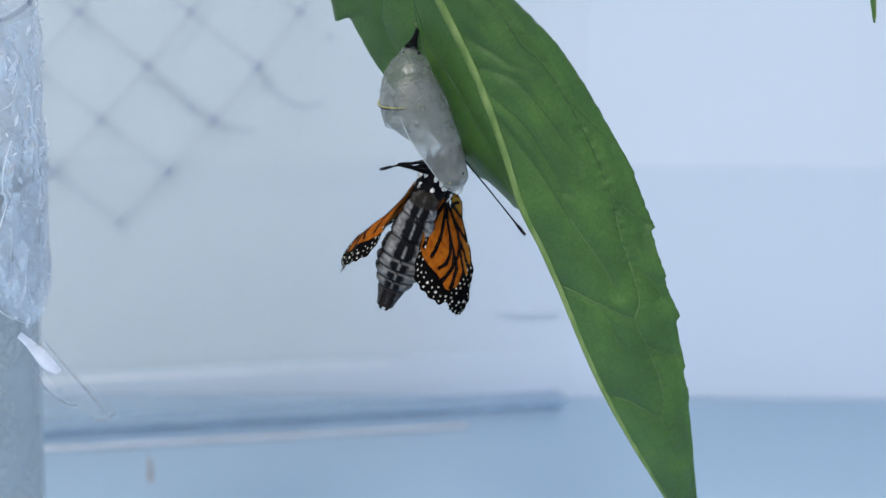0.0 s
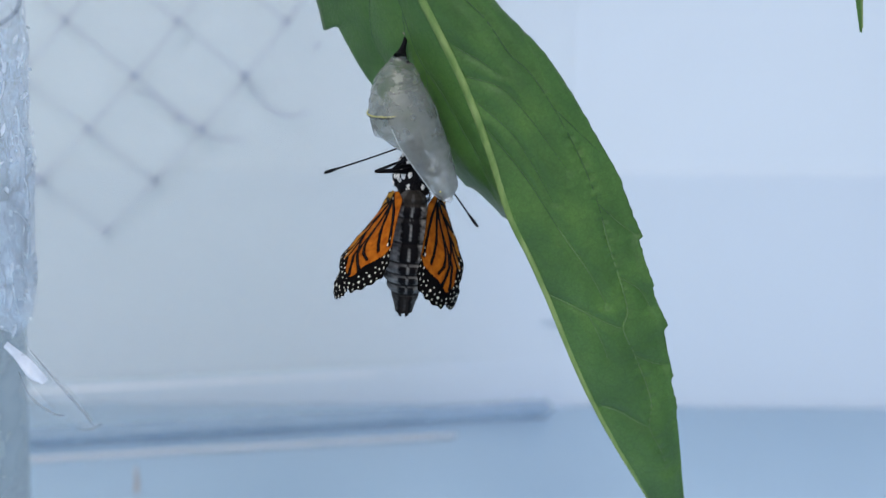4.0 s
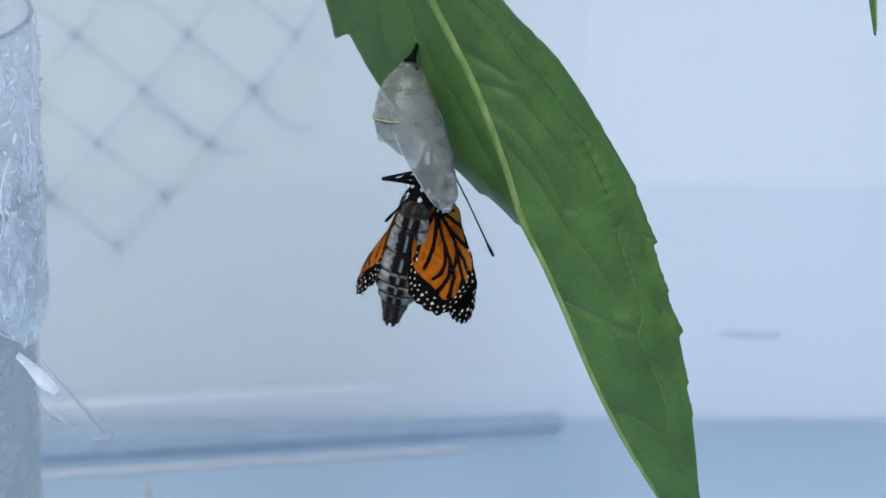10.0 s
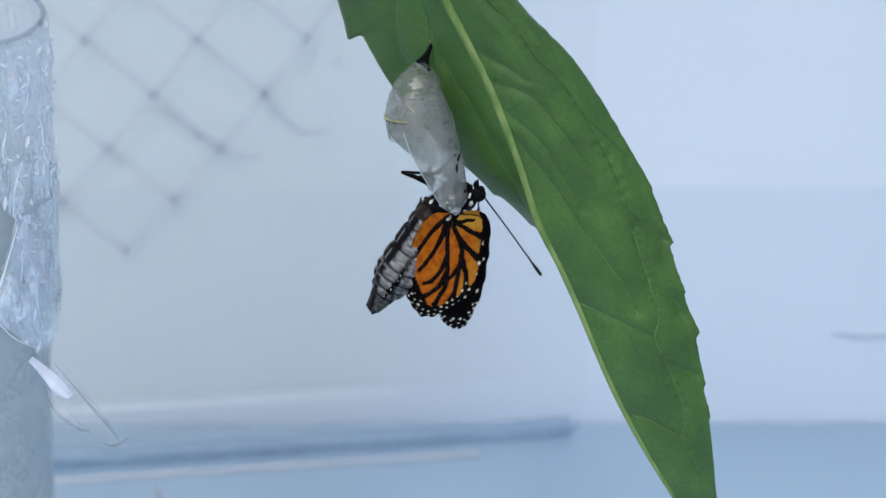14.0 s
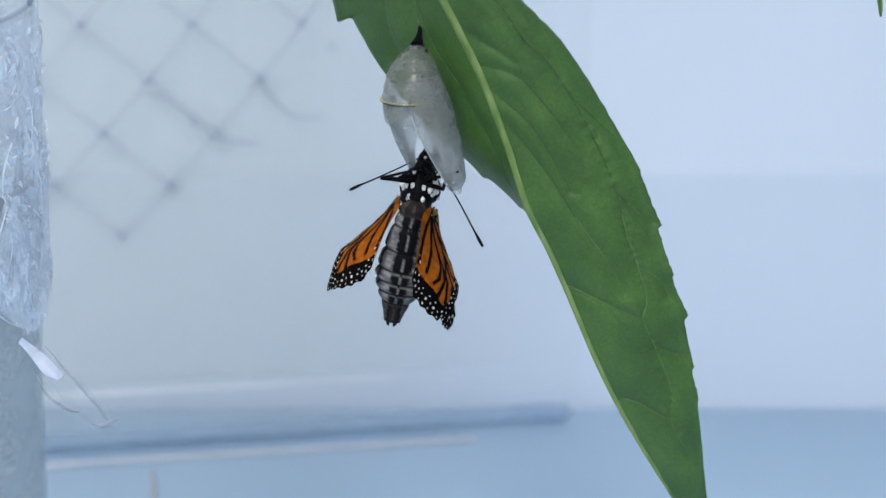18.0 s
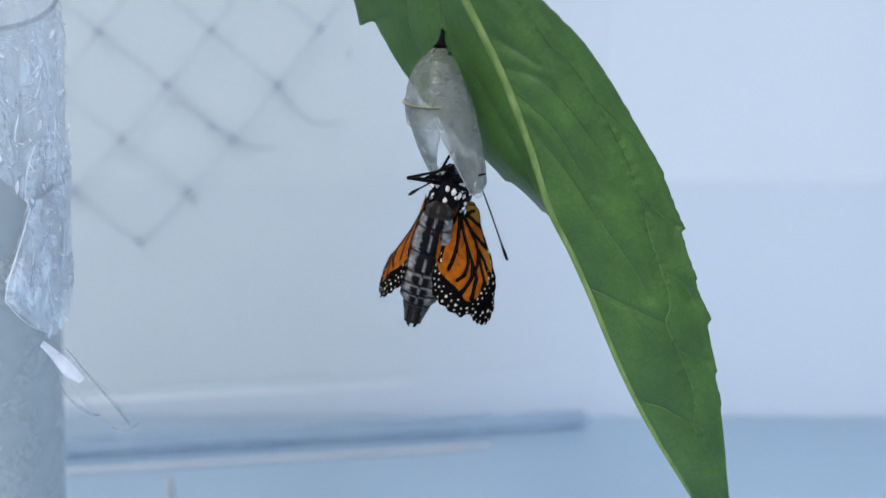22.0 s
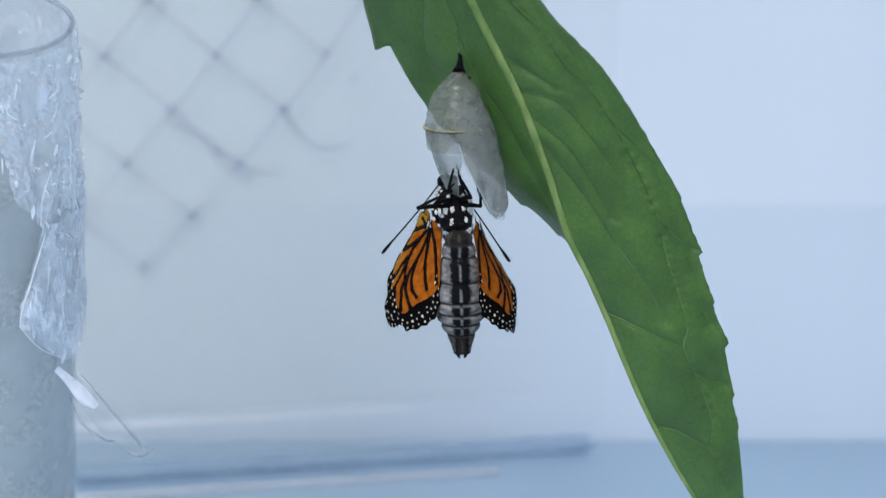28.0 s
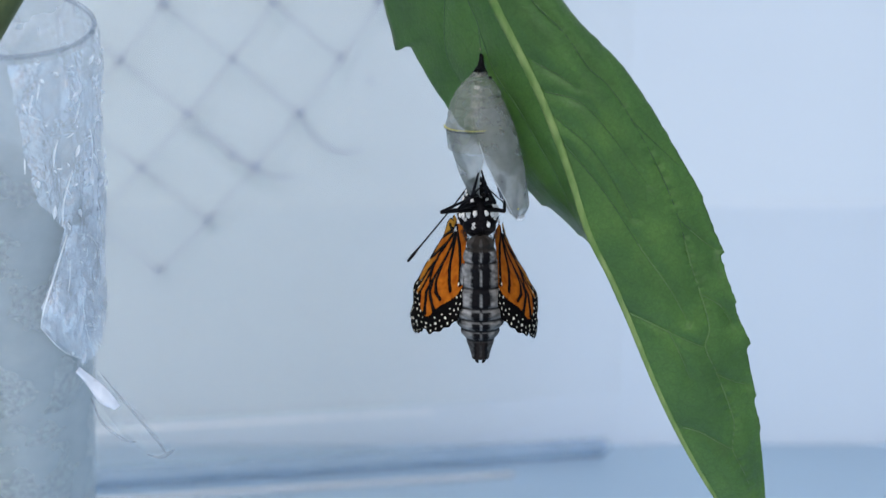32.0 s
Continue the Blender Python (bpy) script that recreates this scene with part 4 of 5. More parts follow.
def build_butterfly():
    f = empty("monarch_butterfly", pose(0, 0.008, 0.144), "newly emerged orange and black butterfly clinging to its empty shell", "butterfly")
    parts = {}
    parts["abdomen"] = build_abdomen(f)
    lean = Euler((radians(-42), 0, 0)).to_matrix()
    thorax = part("thorax", merge(ball((0, 2.6, 4.0), (3.4, 3.4, 5.0), lean, 28, 0.08), ball((0, 0.9, 1.6), (3.3, 2.9, 2.6), None, 24, 0.06)), BLACK, f, "black thorax with white spots")
    part("fur", furry((0, 2.6, 4.0), (3.3, 3.3, 5.0), 700, lean, 3), BRISTLE, thorax)
    part("waist_fur", furry((0, 0.2, 0.2), (3.1, 2.9, 2.4), 1300, None, 5), BRISTLE, thorax, "brownish grey fur")
    spots = [(-1.2, -60, 0.85), (1.2, -60, 0.85), (-2.2, -30, 0.75), (2.2, -30, 0.75), (-2.9, 5, 0.7), (2.9, 5, 0.7), (-3.0, -42, 0.6), (3.0, -42, 0.6), (-1.1, -25, 0.6), (1.1, -25, 0.6), (-2.7, -55, 0.5), (2.7, -55, 0.5), (-2.6, 0, 0.5), (2.6, 0, 0.5),
             (-1.4, 8, 0.5), (1.4, 8, 0.5), (-2.9, 25, 0.4), (2.9, 25, 0.4), (-2.2, 42, 0.35), (2.2, 42, 0.35), (-3.1, -20, 0.4), (3.1, -20, 0.4)]
    sides = [(4, -48, 0.6), (-14, -20, 0.62), (10, 8, 0.66), (-22, 22, 0.5), (18, 38, 0.6), (-8, 52, 0.5), (34, -28, 0.55), (40, 14, 0.5), (30, 62, 0.45), (-35, -2, 0.5)]
    for x, lat, size in spots:
        h = math.sqrt(max(0.05, 1 - (x / 3.3) ** 2))
        p = lean @ Vector((x * 1.03, -3.35 * h * math.cos(radians(lat)), 5.05 * h * math.sin(radians(lat)))) + Vector((0, 2.6, 4.0))
        part("white_spot", ball(p, (size * 0.8, size * 0.6, size), None, 10, 0.4), SPOT, thorax)
    for az, lat, size in sides:
        for x in (-1, 1):
            q = Vector((x * math.cos(radians(az)) * math.cos(radians(lat)) * 3.35, math.sin(radians(az)) * math.cos(radians(lat)) * 3.35, math.sin(radians(lat)) * 4.95))
            part("white_spot", ball(lean @ q + Vector((0, 2.6, 4.0)), (size * 0.7, size * 0.75, size), None, 10, 0.4), SPOT, thorax)
    for x in (-1, 1):
        tegula = part("tegula", ball((x * 2.9, 3.5, 2.8), (1.2, 2.2, 2.3), None, 16, 0.12), BLACK, thorax, "black wing root")
        for dx, dy, dz, size in ((0.75, -1.6, 0.5, 0.5), (1.05, 0.0, 1.0, 0.5), (1.0, -0.8, -1.0, 0.42), (0.5, -1.3, 1.7, 0.42), (0.9, 1.2, 1.2, 0.45)):
            part("white_spot", ball((x * (2.9 + dx), 3.5 + dy, 2.8 + dz), (size * 0.7, size * 0.8, size), None, 10, 0.4), SPOT, tegula)
    head = part("head", ball((0, 6.2, 8.0), (1.55, 1.5, 1.5), None, 20, 0.06), BLACK, f)
    for x in (-1, 1):
        part("eye", ball((x * 1.25, 6.0, 8.4), (0.8, 0.95, 1.1)), BLACK, head, "glossy black eye")
        part("palp", tube([(x * 0.5, 5.4, 8.8), (x * 0.7, 4.8, 9.6), (x * 0.6, 4.6, 10.3)], [0.4, 0.36, 0.12], 8, 8), BLACK, head)
        for dx, dz in ((0.5, -0.9), (0.2, 1.1), (1.1, -1.3)):
            part("white_spot", ball((x * (0.4 + dx * 0.8), 4.85 + 0.25 * abs(dx), 8.0 + dz * 0.8), (0.33, 0.25, 0.38), seg=8), SPOT, head)
    parts["thorax"], parts["head"] = thorax, head
    for side, s in (("left", -1), ("right", 1)):
        hinge = Vector((s * HINGE[0], HINGE[1], HINGE[2]))
        for kind, outline, field, base, lines, hind, back in (("hindwing", HIND, HIND_FIELD, (3.0, 3.0), HIND_VEINS, True, 0.0), ("forewing", FORE, FORE_FIELD, (5.0, 4.0), FORE_VEINS, False, 0.3)):
            w = build_wing(f, kind, s, outline, field, base, lines, hind)
            w.matrix_basis = Matrix.Translation((hinge + Vector((0, back, 0))) * MM)
            parts[kind, s] = w
        a = part("antenna", merge(tube([(0, 0, 0), (0.3, 0, 9), (0, 0, 18.0)], [0.19, 0.16, 0.19], 12, 6), tube([(0, 0, 16.9), (0, 0, 18.8), (0, 0, 20.4)], [0.16, 0.33, 0.26], 8, 8)), BLACK, f, "thin black clubbed antenna")
        a.matrix_basis = Matrix.Translation(Vector((s * 0.9, 6.6, 10.2)) * MM) @ pose(0, 0, 0, 0, s * 110, 0)
        parts["antenna", s] = a
    legs = [(-1, (-1.2, -0.2, 4.8), (-7.6, -3.8, 5.6), (-1.8, -6.2, 9.2)), (-1, (-0.9, 0.3, 6.0), (-4.2, -4.2, 6.4), (-0.3, -6.2, 11.0)), (-1, (-0.5, 1.0, 7.6), (-1.6, -3.6, 8.6), (-0.4, -5.4, 13.8)),
            (1, (1.2, -0.2, 4.8), (4.6, -3.4, 5.6), (4.6, -5.6, 9.0)), (1, (0.9, 0.3, 6.0), (2.8, -4.2, 7.6), (0.6, -6.4, 12.6)), (1, (0.5, 1.0, 7.6), (1.3, -3.6, 9.0), (0.2, -5.6, 14.4))]
    for s, hip, knee, foot in legs:
        leg = parts["leg", len(parts)] = part("leg", tube([hip, Vector(hip).lerp(Vector(knee), 0.5) + Vector((0, 0, 0.2)), knee], [0.40, 0.46, 0.36], 10, 7), BLACK, f)
        part("shin", tube([knee, Vector(knee).lerp(Vector(foot), 0.5), foot], [0.33, 0.28, 0.16], 10, 7), BLACK, leg)
    part("proboscis", tube([(0, 5.2, 8.2), (0, 4.4, 7.6), (0.3, 4.5, 6.6), (0, 5.2, 6.7), (0, 5.2, 7.3)], [0.25, 0.22, 0.15], 20, 6), BLACK, head)
    return f, parts


SPOT = speckled("white_scales", (0.55, 0.55, 0.53), (0.8, 0.8, 0.78), 2000, 0.7)
butterfly, wings = build_butterfly()


# ---- what moves ----
SWING = [
    (0, -2.25, 3.86, 20.2, -20),
    (0.5, -1.40, 4.49, 12.6, -8),
    (1, -2.18, 4.51, 11.6, -12),
    (1.5, -2.70, 3.45, 23.6, -30),
    (2, -1.53, 3.67, 29.1, -48),
    (2.5, -2.08, 3.56, 16.5, -22),
    (3, -1.58, 4.88, 3.7, 5),
    (3.5, -2.12, 6.25, 0.8, 18),
    (5.5, -2.22, 4.30, 22.1, -52),
    (6, -2.37, 4.38, 3.7, 2),
    (6.5, -3.59, 5.30, -4.5, 28),
    (7, -3.79, 4.47, 10.4, -8),
    (7.5, -4.23, 5.41, 32.9, -52),
    (8, -4.25, 4.30, 38.5, -62),
    (8.5, -3.63, 5.33, 28.7, -54),
    (9, -3.22, 4.14, 9.6, -8),
    (9.5, -3.90, 5.40, 3.3, 3),
    (10, -4.34, 4.97, 12.2, -25),
    (10.5, -4.20, 3.88, 30.3, -63),
    (11, -2.76, 4.71, 29.4, -62),
    (11.5, -1.50, 5.00, 22.8, -56),
    (12, -3.91, 3.57, -2.8, 30),
    (12.5, -4.66, 3.91, -0.5, 20),
    (13, -5.58, 2.77, 22.4, -38),
    (13.5, -5.60, 5.23, 37.6, -66),
    (14, -3.89, 4.29, 28.1, -64),
    (14.5, -3.16, 4.02, 18.7, -20),
    (15, -3.52, 3.82, 1.5, 20),
    (15.5, -3.33, 2.09, 1.0, 15),
    (17.5, -5.15, 1.85, 13.5, -15),
    (18, -5.21, 1.84, 11.6, -6),
    (18.5, -3.25, 1.47, 0.3, 25),
    (19, -1.92, 1.15, -1.2, 30),
    (19.5, -2.70, 0.09, 2.0, 5),
    (20, -3.91, 0.19, 8.3, -20),
    (20.5, -5.52, 2.29, 13.6, -35),
    (21, -2.50, 0.26, 5.3, 5),
    (21.5, -3.39, 0.59, 3.4, 10),
    (22, -4.65, 2.32, 13.5, -22),
    (22.5, -3.77, 0.40, 18.2, -42),
    (23, -4.10, 1.86, 13.4, -22),
    (23.5, -2.68, 2.48, -4.8, 48),
    (24, -1.26, 1.90, -3.6, 45),
    (24.5, -3.32, 2.58, -2.4, 32),
    (25, -3.6, 1.9, 8.8, -6),
    (25.5, -3.76, 2.25, 10.9, -15),
    (26, -3.13, 1.57, -6.6, 28),
    (26.5, -4.29, 2.64, -17.9, 58),
    (28.5, -4.50, 2.73, 1.9, 3),
    (29, -3.72, 2.17, 0.2, 6),
    (29.5, -3.74, 1.90, 1.0, 6),
    (30, -4.04, 2.56, 0.3, 6),
    (30.5, -3.49, 1.59, 0.7, 6),
    (31, -3.91, 1.76, -0.0, 6),
    (31.5, -4.10, 1.34, -0.2, 6),
    (32, -4.14, 1.91, -0.0, 6),
]
SHELL_TURN = [
    (0, -8.4, -22),
    (0.5, -8.8, -20.8),
    (1, -8.6, -21.2),
    (1.5, -8.1, -23),
    (2, -7.3, -25.8),
    (2.5, -8.3, -22.2),
    (3, -9.2, -19.5),
    (3.5, -9.5, -18.2),
    (5.5, -3.2, -26),
    (6, -5.1, -19.8),
    (6.5, -5.8, -17.2),
    (7, -4.8, -20.8),
    (7.5, -3.4, -25.2),
    (8, -3.1, -26.2),
    (8.5, -3.4, -25.4),
    (9, -4.8, -20.8),
    (9.5, -5.1, -19.7),
    (10, -4.2, -22.5),
    (10.5, -3.1, -26.3),
    (11, -3.1, -26.2),
    (11.5, -3.3, -25.6),
    (12, -5.9, -17),
    (12.5, -5.6, -18),
    (13, -3.9, -23.8),
    (13.5, -3, -26.6),
    (14, -3.1, -26.4),
    (14.5, -4.4, -22),
    (15, -5.6, -18),
    (15.5, -5.5, -18.5),
    (17.5, -2.5, -10.1),
    (18, -2, -5.4),
    (18.5, -2.2, 1.5),
    (19, -2.4, 2),
    (19.5, -1.6, -0.5),
    (20, -0.9, -3),
    (20.5, -0.4, -4.5),
    (21, -1.6, -0.5),
    (21.5, -1.8, 0),
    (22, -0.8, -3.2),
    (22.5, 0.2, -6.7),
    (23, -0.8, -3.2),
    (23.5, -2.9, 3.8),
    (24, -2.8, 3.5),
    (24.5, -2.5, 2.2),
    (25, -1.4, -1.5),
    (25.5, -1.1, -2.5),
    (26, -2.3, 1.8),
    (26.5, -3.2, 4.8),
    (28.5, -1.6, -0.7),
    (29, -1.7, -0.4),
    (29.5, -1.7, -0.4),
    (30, -1.7, -0.4),
    (30.5, -1.7, -0.4),
    (31, -1.7, -0.4),
    (31.5, -1.7, -0.4),
    (32, -1.7, -0.4),
]
FEELERS = [
    (0, (-0.14, -0.97, -0.18), (0.87, 0.21, -0.44)),
    (0.5, (-0.75, -0.58, -0.32), (0.79, -0.13, -0.60)),
    (1, (-0.53, -0.78, -0.34), (0.78, -0.05, -0.62)),
    (1.5, (-0.41, -0.85, -0.33), (0.75, 0.36, -0.56)),
    (2, (-0.28, -0.90, -0.32), (0.24, 0.85, -0.47)),
    (2.5, (-0.15, -0.94, -0.30), (0.81, 0.21, -0.54)),
    (3, (-0.87, -0.40, -0.29), (0.67, -0.35, -0.66)),
    (3.5, (-0.85, -0.49, -0.16), (0.47, -0.51, -0.72)),
    (5.5, (-0.75, -0.59, -0.30), (0.21, 0.73, -0.65)),
    (6, (-0.62, -0.66, -0.42), (0.53, -0.35, -0.77)),
    (6.5, (-0.93, 0.03, -0.37), (0.63, -0.26, -0.73)),
    (7, (-0.90, -0.14, -0.42), (0.71, -0.16, -0.68)),
    (7.5, (-0.82, -0.32, -0.47), (0.39, 0.72, -0.57)),
    (8, (-0.71, -0.50, -0.49), (0.55, 0.73, -0.40)),
    (8.5, (-0.58, -0.65, -0.50), (0.34, 0.71, -0.61)),
    (9, (-0.44, -0.76, -0.48), (0.63, -0.20, -0.75)),
    (9.5, (-0.74, -0.44, -0.51), (0.50, -0.35, -0.79)),
    (10, (0.20, -0.87, -0.46), (0.68, 0.15, -0.72)),
    (10.5, (-0.05, -0.76, -0.65), (0.30, 0.77, -0.56)),
    (11, (-0.43, -0.43, -0.80), (0.18, 0.75, -0.64)),
    (11.5, (-0.68, 0.03, -0.73), (0.32, 0.63, -0.71)),
    (12, (-0.75, 0.31, -0.58), (0.41, 0.56, -0.72)),
    (12.5, (-0.87, -0.36, -0.33), (0.51, 0.47, -0.72)),
    (13, (-0.89, -0.26, -0.38), (0.59, 0.38, -0.71)),
    (13.5, (-0.90, -0.16, -0.41), (0.11, 0.75, -0.66)),
    (14, (-0.89, -0.06, -0.45), (0.03, 0.93, -0.38)),
    (14.5, (-0.88, 0.05, -0.48), (0.80, 0.15, -0.58)),
    (15, (-0.85, 0.15, -0.50), (0.29, -0.49, -0.82)),
    (15.5, (-0.84, -0.53, -0.08), (0.45, -0.46, -0.77)),
    (17.5, (-0.14, -0.98, -0.14), (0.79, 0.04, -0.62)),
    (18, (-0.51, -0.82, -0.26), (0.68, -0.20, -0.70)),
    (18.5, (-0.80, 0.22, -0.56), (0.63, -0.25, -0.74)),
    (19, (-0.74, 0.31, -0.60), (0.57, -0.31, -0.77)),
    (19.5, (-0.74, -0.21, -0.64), (0.50, -0.36, -0.79)),
    (20, (0.10, -0.93, -0.36), (0.63, 0.01, -0.78)),
    (20.5, (-0.31, -0.86, -0.40), (0.55, 0.22, -0.81)),
    (21, (-0.68, -0.64, -0.37), (0.52, -0.37, -0.77)),
    (21.5, (-0.74, -0.67, -0.04), (0.51, -0.42, -0.75)),
    (22, (0.14, -0.97, -0.19), (0.64, 0.05, -0.77)),
    (22.5, (-0.02, -0.96, -0.29), (0.66, 0.66, -0.37)),
    (23, (-0.18, -0.91, -0.37), (0.80, 0.05, -0.60)),
    (23.5, (-0.72, 0.65, -0.26), (0.75, -0.03, -0.66)),
    (24, (-0.45, 0.77, -0.45), (0.70, -0.10, -0.70)),
    (24.5, (-0.91, 0.15, -0.39), (0.64, -0.18, -0.75)),
    (25, (-0.57, -0.63, -0.53), (0.57, -0.25, -0.78)),
    (25.5, (-0.36, -0.75, -0.56), (0.56, -0.12, -0.82)),
    (26, (-0.93, -0.03, -0.36), (0.53, -0.19, -0.83)),
    (26.5, (-0.67, 0.70, -0.22), (0.50, -0.27, -0.82)),
    (28.5, (-0.59, -0.51, -0.63), (0.47, -0.35, -0.81)),
    (29, (-0.71, -0.19, -0.68), (0.48, 0.67, -0.57)),
    (29.5, (-0.70, -0.27, -0.66), (0.48, 0.67, -0.57)),
    (30, (-0.69, -0.20, -0.70), (0.48, 0.67, -0.57)),
    (30.5, (-0.69, -0.19, -0.70), (0.48, 0.67, -0.57)),
    (31, (-0.68, -0.28, -0.68), (0.48, 0.67, -0.57)),
    (31.5, (-0.67, -0.38, -0.64), (0.48, 0.67, -0.57)),
    (32, (-0.66, -0.21, -0.73), (0.48, 0.67, -0.57)),
]
WING_TURNS = [
    (0, (-14.4, 9.9, -26.5, 1.94), (5.2, -10.2, -20.5, 2.35)),
    (0.5, (-7.5, -0.9, -21.9, 2.15), (1.3, -7.0, -31.7, 1.64)),
    (1, (-7.0, -1.3, -23.9, 2.52), (3.3, -7.0, -35.3, 1.98)),
    (1.5, (-15.0, 8.5, -20.1, 1.36), (3.3, -8.8, -19.4, 2.03)),
    (2, (-18.0, -5.6, -10.1, 1.19), (-16.0, -22.0, 14.0, -1.20)),
    (2.5, (-12.8, 8.6, -22.2, 1.78), (3.6, -9.8, -24.0, 2.02)),
    (3, (7.0, -5.0, -35.5, 0.91), (-10.6, 0.5, -28.6, 0.09)),
    (3.5, (6.0, -1.0, -34.3, -1.65), (-14.8, -2.7, -22.4, -3.60)),
    (5.5, (-28.0, -10.1, -10.1, 0.33), (-20.0, -26.0, 14.0, -1.20)),
    (6, (0.2, -2.9, -3.9, 2.02), (-7.4, -5.6, -25.1, 0.56)),
    (6.5, (5.4, 1.0, -19.6, 0.63), (-21.4, 7.3, -18.6, -2.05)),
    (7, (-9.9, 2.8, -15.1, 2.29), (1.0, -2.8, -39.5, 1.09)),
    (7.5, (-34.9, -11.2, -10.1, 0.18), (-24.1, -25.0, 21.8, -2.01)),
    (8, (-40.0, -21.0, -10.0, 0.00), (-16.4, -6.9, 22.0, -2.05)),
    (8.5, (-37.1, -12.6, -10.1, 0.11), (-21.6, -21.0, 22.1, -2.12)),
    (9, (-6.2, 1.2, -9.4, 1.69), (-3.0, -7.0, -27.0, 0.70)),
    (9.5, (-4.4, -2.9, -12.7, 1.62), (-6.8, -6.0, -29.5, 0.38)),
    (10, (-17.0, 8.2, -11.1, 1.12), (6.9, -15.2, -16.3, 1.44)),
    (10.5, (-39.3, -21.0, -10.0, 0.03), (-19.0, -21.0, 22.5, -2.38)),
    (11, (-40.0, -21.0, -10.0, 0.00), (-17.3, -21.0, 22.2, -2.59)),
    (11.5, (-38.4, -13.9, -10.1, 0.05), (-19.8, -23.0, 22.3, -2.29)),
    (12, (6.3, 1.0, -13.9, 1.37), (-27.0, 6.4, -16.7, -1.17)),
    (12.5, (3.3, 1.0, -16.3, 1.53), (-21.9, 5.4, -15.9, -2.41)),
    (13, (-16.3, 1.0, -6.1, 0.24), (-3.8, 1.0, -9.9, 3.43)),
    (13.5, (-40.0, -21.0, -10.0, 0.00), (-17.4, -28.3, 23.7, -3.17)),
    (14, (-39.2, -21.0, -10.1, 0.03), (-23.6, -26.4, 22.3, -1.22)),
    (14.5, (-14.9, 5.1, -10.3, 1.05), (-1.9, -1.7, -17.3, 3.90)),
    (15, (2.2, 1.0, -16.8, 1.86), (-20.8, 8.0, -13.7, -3.57)),
    (15.5, (1.7, 1.0, -16.8, 1.68), (-19.6, 3.3, -15.4, -2.82)),
    (17.5, (-12.5, 4.6, -17.0, 0.83), (3.4, -4.5, -42.7, 0.65)),
    (18, (-2.9, 3.7, -23.0, 0.12), (-6.0, -2.3, -28.2, -2.52)),
    (18.5, (3.5, 1.0, -12.5, 1.56), (-26.8, 10.0, -24.6, -0.04)),
    (19, (3.9, 0.3, -11.6, 1.42), (-29.3, 9.3, -29.7, 1.21)),
    (19.5, (-1.7, -7.0, -20.1, 0.89), (-13.8, 1.4, -26.3, -0.73)),
    (20, (-15.9, 10.2, -7.4, 0.55), (-2.7, -6.2, -8.8, 1.67)),
    (20.5, (-19.2, 3.0, -14.3, -0.40), (0.7, -3.7, -13.1, 0.65)),
    (21, (0.7, -7.0, -22.5, 0.79), (-16.3, 5.8, -30.0, -0.86)),
    (21.5, (-0.8, -7.0, -19.6, 0.99), (-15.0, 1.9, -25.5, -0.62)),
    (22, (-18.6, 6.2, -11.4, 0.42), (4.0, -10.9, -17.2, 1.02)),
    (22.5, (-21.5, -2.3, -12.8, 0.24), (-10.0, -18.0, 8.0, -0.60)),
    (23, (-17.5, 6.3, -21.5, -0.64), (-0.1, -2.2, -22.4, 1.15)),
    (23.5, (10.6, 1.0, -6.6, 1.27), (-27.7, -3.9, -11.4, -0.60)),
    (24, (2.8, -12.0, 3.9, 2.93), (-25.0, -2.2, -10.0, -0.50)),
    (24.5, (1.8, 1.0, -4.5, 3.14), (-24.7, 7.3, -7.6, -2.45)),
    (25, (-10.3, -1.3, -14.1, 1.18), (-5.5, -7.0, 2.7, 0.62)),
    (25.5, (-14.8, 1.3, -15.7, 0.57), (-2.8, -7.0, -14.0, 0.97)),
    (26, (0.7, 1.0, -3.5, 3.68), (-24.2, 9.2, -3.5, -3.17)),
    (26.5, (7.8, -0.7, -3.0, 1.86), (-26.2, -10.4, -10.7, -0.55)),
    (28.5, (-9.4, -3.0, -5.0, 1.39), (-9.3, -3.0, -16.0, 0.44)),
    (29, (-4.3, -3.0, -13.1, 1.28), (-13.5, -3.0, -15.8, 0.70)),
    (29.5, (-5.7, -3.0, -10.7, 1.47), (-11.7, -3.0, -14.7, 0.59)),
    (30, (-5.0, -3.0, -12.1, 1.20), (-11.8, -3.0, -13.1, 0.41)),
    (30.5, (-5.5, -3.0, -10.8, 1.56), (-11.7, -3.0, -14.6, 0.64)),
    (31, (-4.9, -3.0, -8.1, 1.91), (-11.8, -3.0, -10.7, 0.89)),
    (31.5, (-5.4, -3.0, -11.0, 1.66), (-11.7, -3.0, -14.8, 0.69)),
    (32, (-6.1, -3.0, -12.5, 2.11), (-11.7, -3.0, -18.3, 0.95)),
]


def aim(direction):
    """The turn that carries the z axis into direction."""
    return Vector(direction).to_track_quat("Z", "Y").to_matrix().to_4x4()


def twist(yaw):
    """How much further the head turns than the body."""
    return 0.7 * yaw * (min(1.0, yaw / 45) if yaw > 0 else 1.0)


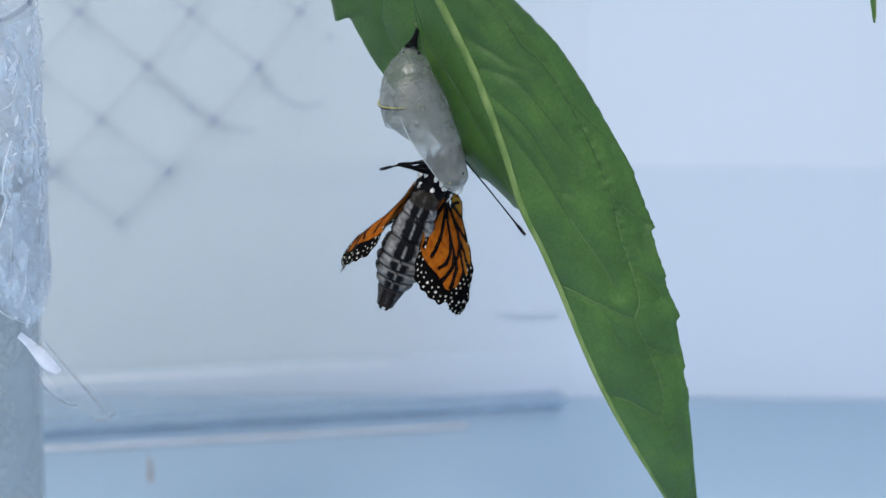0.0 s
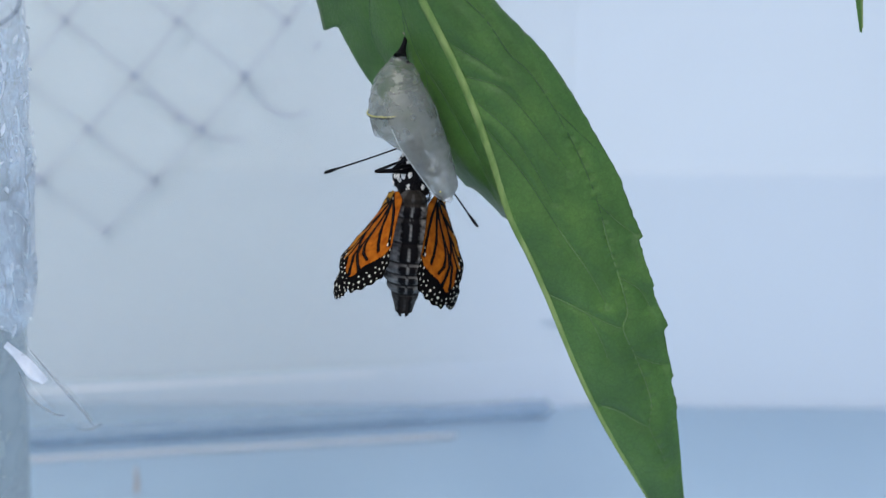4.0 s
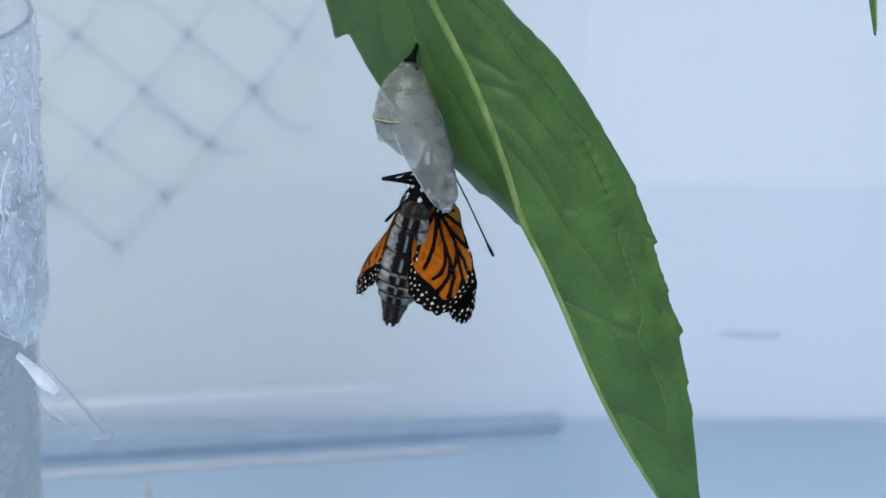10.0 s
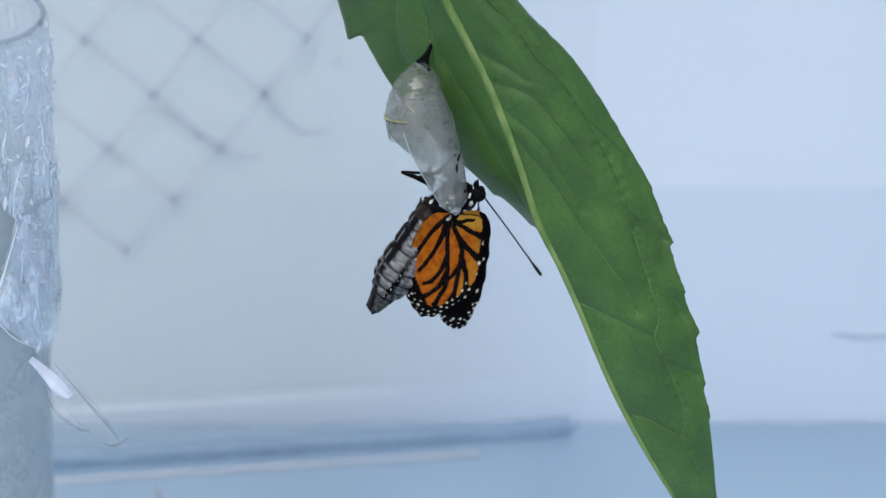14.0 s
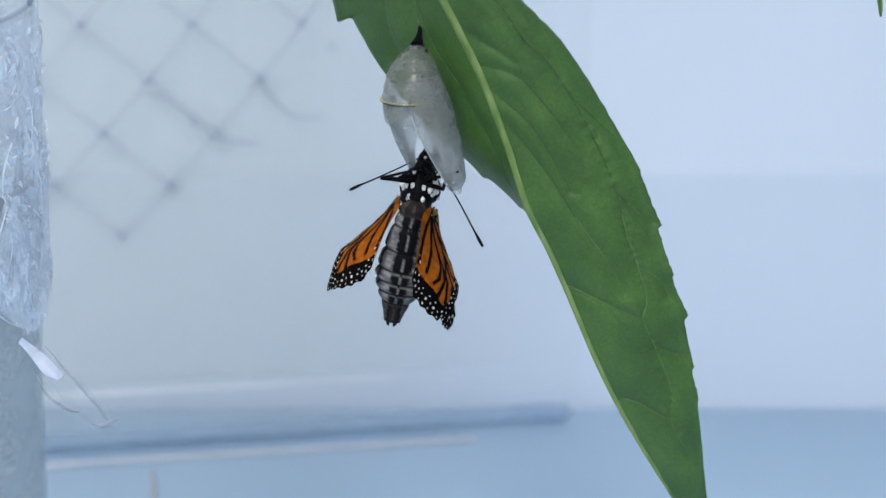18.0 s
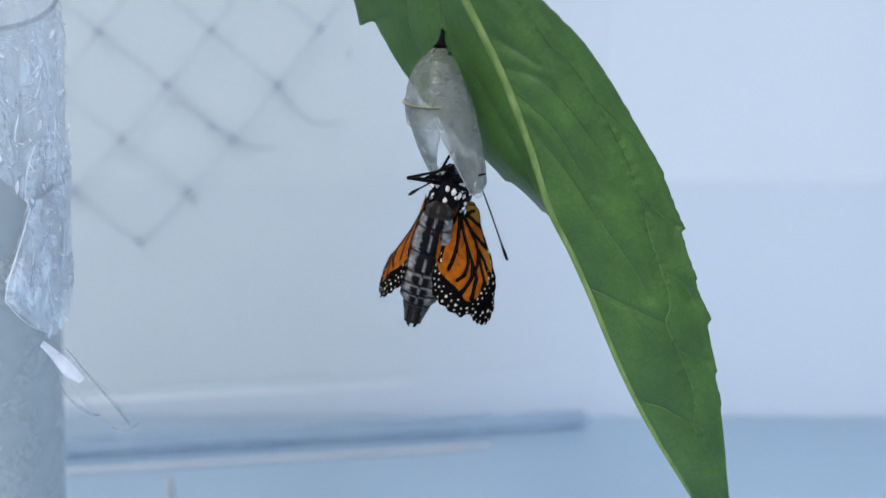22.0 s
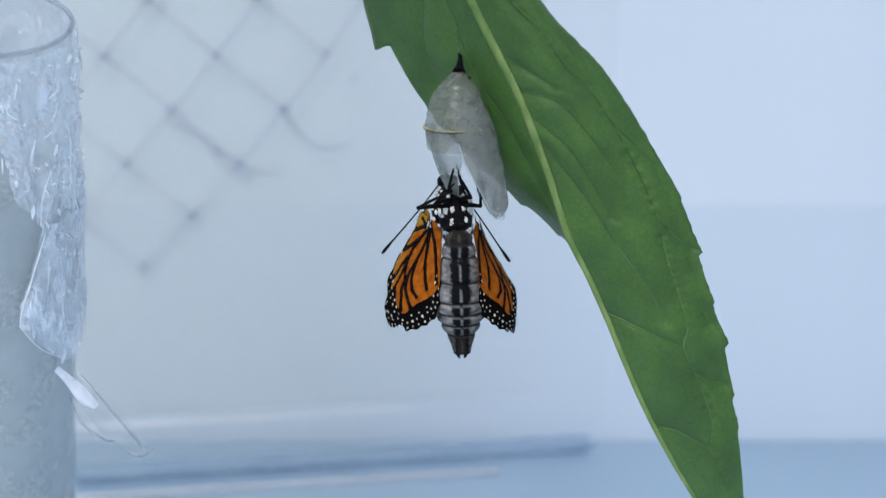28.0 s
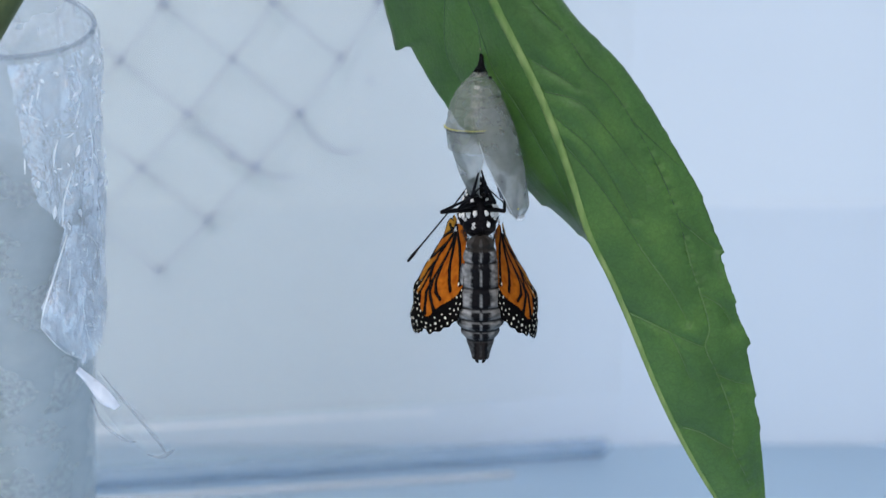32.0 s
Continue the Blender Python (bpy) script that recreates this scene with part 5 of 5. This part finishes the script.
def motions():
    walk(butterfly, [(t, Matrix.Translation((x * MM, 0.008, 0.135 + z * MM)) @ pose(0, 0, 0, 0, roll, 0) @ pose(0, 0, 0, 0, 0, yaw)) for t, x, z, roll, yaw in SWING])
    for s in (-1, 1):
        hinge = Vector((s * HINGE[0], HINGE[1], HINGE[2]))
        for kind, back in (("hindwing", 0.0), ("forewing", 0.3)):
            base = Matrix.Translation((hinge + Vector((0, back, 0))) * MM)
            rows = []
            for (t, left, right), row in zip(WING_TURNS, SWING):
                flare, fold, swing, dip = left if s < 0 else right
                flare += 1.5 * soft_step(26.5, 28.5, t)
                k = soft_step(20, 55, abs(row[4]))
                push = (1.5 * (1 - k) + (4.0 * k if s * row[4] > 0 else -3.0 * k)) * MM
                rows.append((t, pose(0, 0, 0, 0, 0, -0.15 * row[4]) @ Matrix.Translation((push * math.sin(radians(row[4])) + s * (0.0004 + 0.0005 * soft_step(26.5, 28.5, t)) * (1 - k), push * math.cos(radians(row[4])) + dip * MM, -0.36 * push)) @ base @ pose(0, 0, 0, 0, 0, s * fold) @ pose(0, 0, 0, swing, 0, 0) @ pose(0, 0, 0, 0, -s * flare, 0)))
            walk(wings[kind, s], rows)
        root = Matrix.Translation(Vector((s * 0.8, 6.0, 9.0)) * MM)
        walk(wings["antenna", s], [(t, pose(0, 0, 0, 0, 0, twist(row[4])) @ root @ aim(left if s < 0 else right)) for (t, left, right), row in zip(FEELERS, SWING)])
    legs = [name for name in wings if name[0] == "leg"]
    for name in legs:
        rows = []
        for row in SWING:
            # the last leg reaches out sideways for a while
            reach = 68 * soft_step(15.6, 17.4, row[0]) * (1 - soft_step(23, 24, row[0])) if name == legs[-1] else 0
            hip = Matrix.Translation((0.0005, 0.001, 0.0076))
            rows.append((row[0], pose(0, 0, 0, 0, 0, -row[4]) @ pose(-0.0018 * soft_step(25, 55, -row[4]), 0, 0) @ hip @ pose(0, 0, 0, 0, reach, 0) @ hip.inverted()))
        walk(wings[name], rows)
    rows = []
    for t, x, z, roll, yaw in SWING:
        k = soft_step(20, 55, abs(yaw))
        away = 6 * k - 4
        spin = -0.7 * yaw * (1 - soft_step(54, 62, -yaw))
        shift = -0.0012 * (1 - k)
        rows.append((t, Matrix.Translation((shift * math.sin(radians(yaw)), shift * math.cos(radians(yaw)), -0.36 * shift + (0.0008 if t < 27 else -0.0006))) @ pose(0, 0, 0, away * math.cos(radians(yaw)), -away * math.sin(radians(yaw)), 0) @ pose(0, 0, 0, 0, 0, spin)))
    walk(wings["abdomen"], rows)
    folded = Matrix.Translation((-0.0012, -0.0058, -0.0145)) @ pose(0, 0, 0, 30, 0, 4) @ Matrix.Translation((0.0012, 0.0058, 0.0145))
    walk(split_flap, [(0, folded), (15.6, folded), (17.6, pose(0, 0, 0)), (32, pose(0, 0, 0))])
    walk(wings["head"], [(row[0], pose(0, 0, 0, 0, 0, twist(row[4]))) for row in SWING])
    walk(wings["thorax"], [(row[0], pose(0, 0, 0, 0, 0, 0.5 * twist(row[4]))) for row in SWING])
    walk(shell, [(t, Matrix.Translation((-0.0039, 0.012, 0.1724)) @ pose(0, 0, 0, 0, lean, 0) @ pose(0, 0, 0, 0, 0, turn)) for t, lean, turn in SHELL_TURN])
    walk(larva, [(0, pose(0.0275, 0.1915, 0.0315)), (3, pose(0.0402, 0.1915, 0.0316)), (9, pose(0.097, 0.1915, 0.0328)), (13, pose(0.1312, 0.1915, 0.0331)), (20, pose(0.195, 0.1915, 0.0334)), (32, pose(0.30, 0.1915, 0.0334))])


motions()
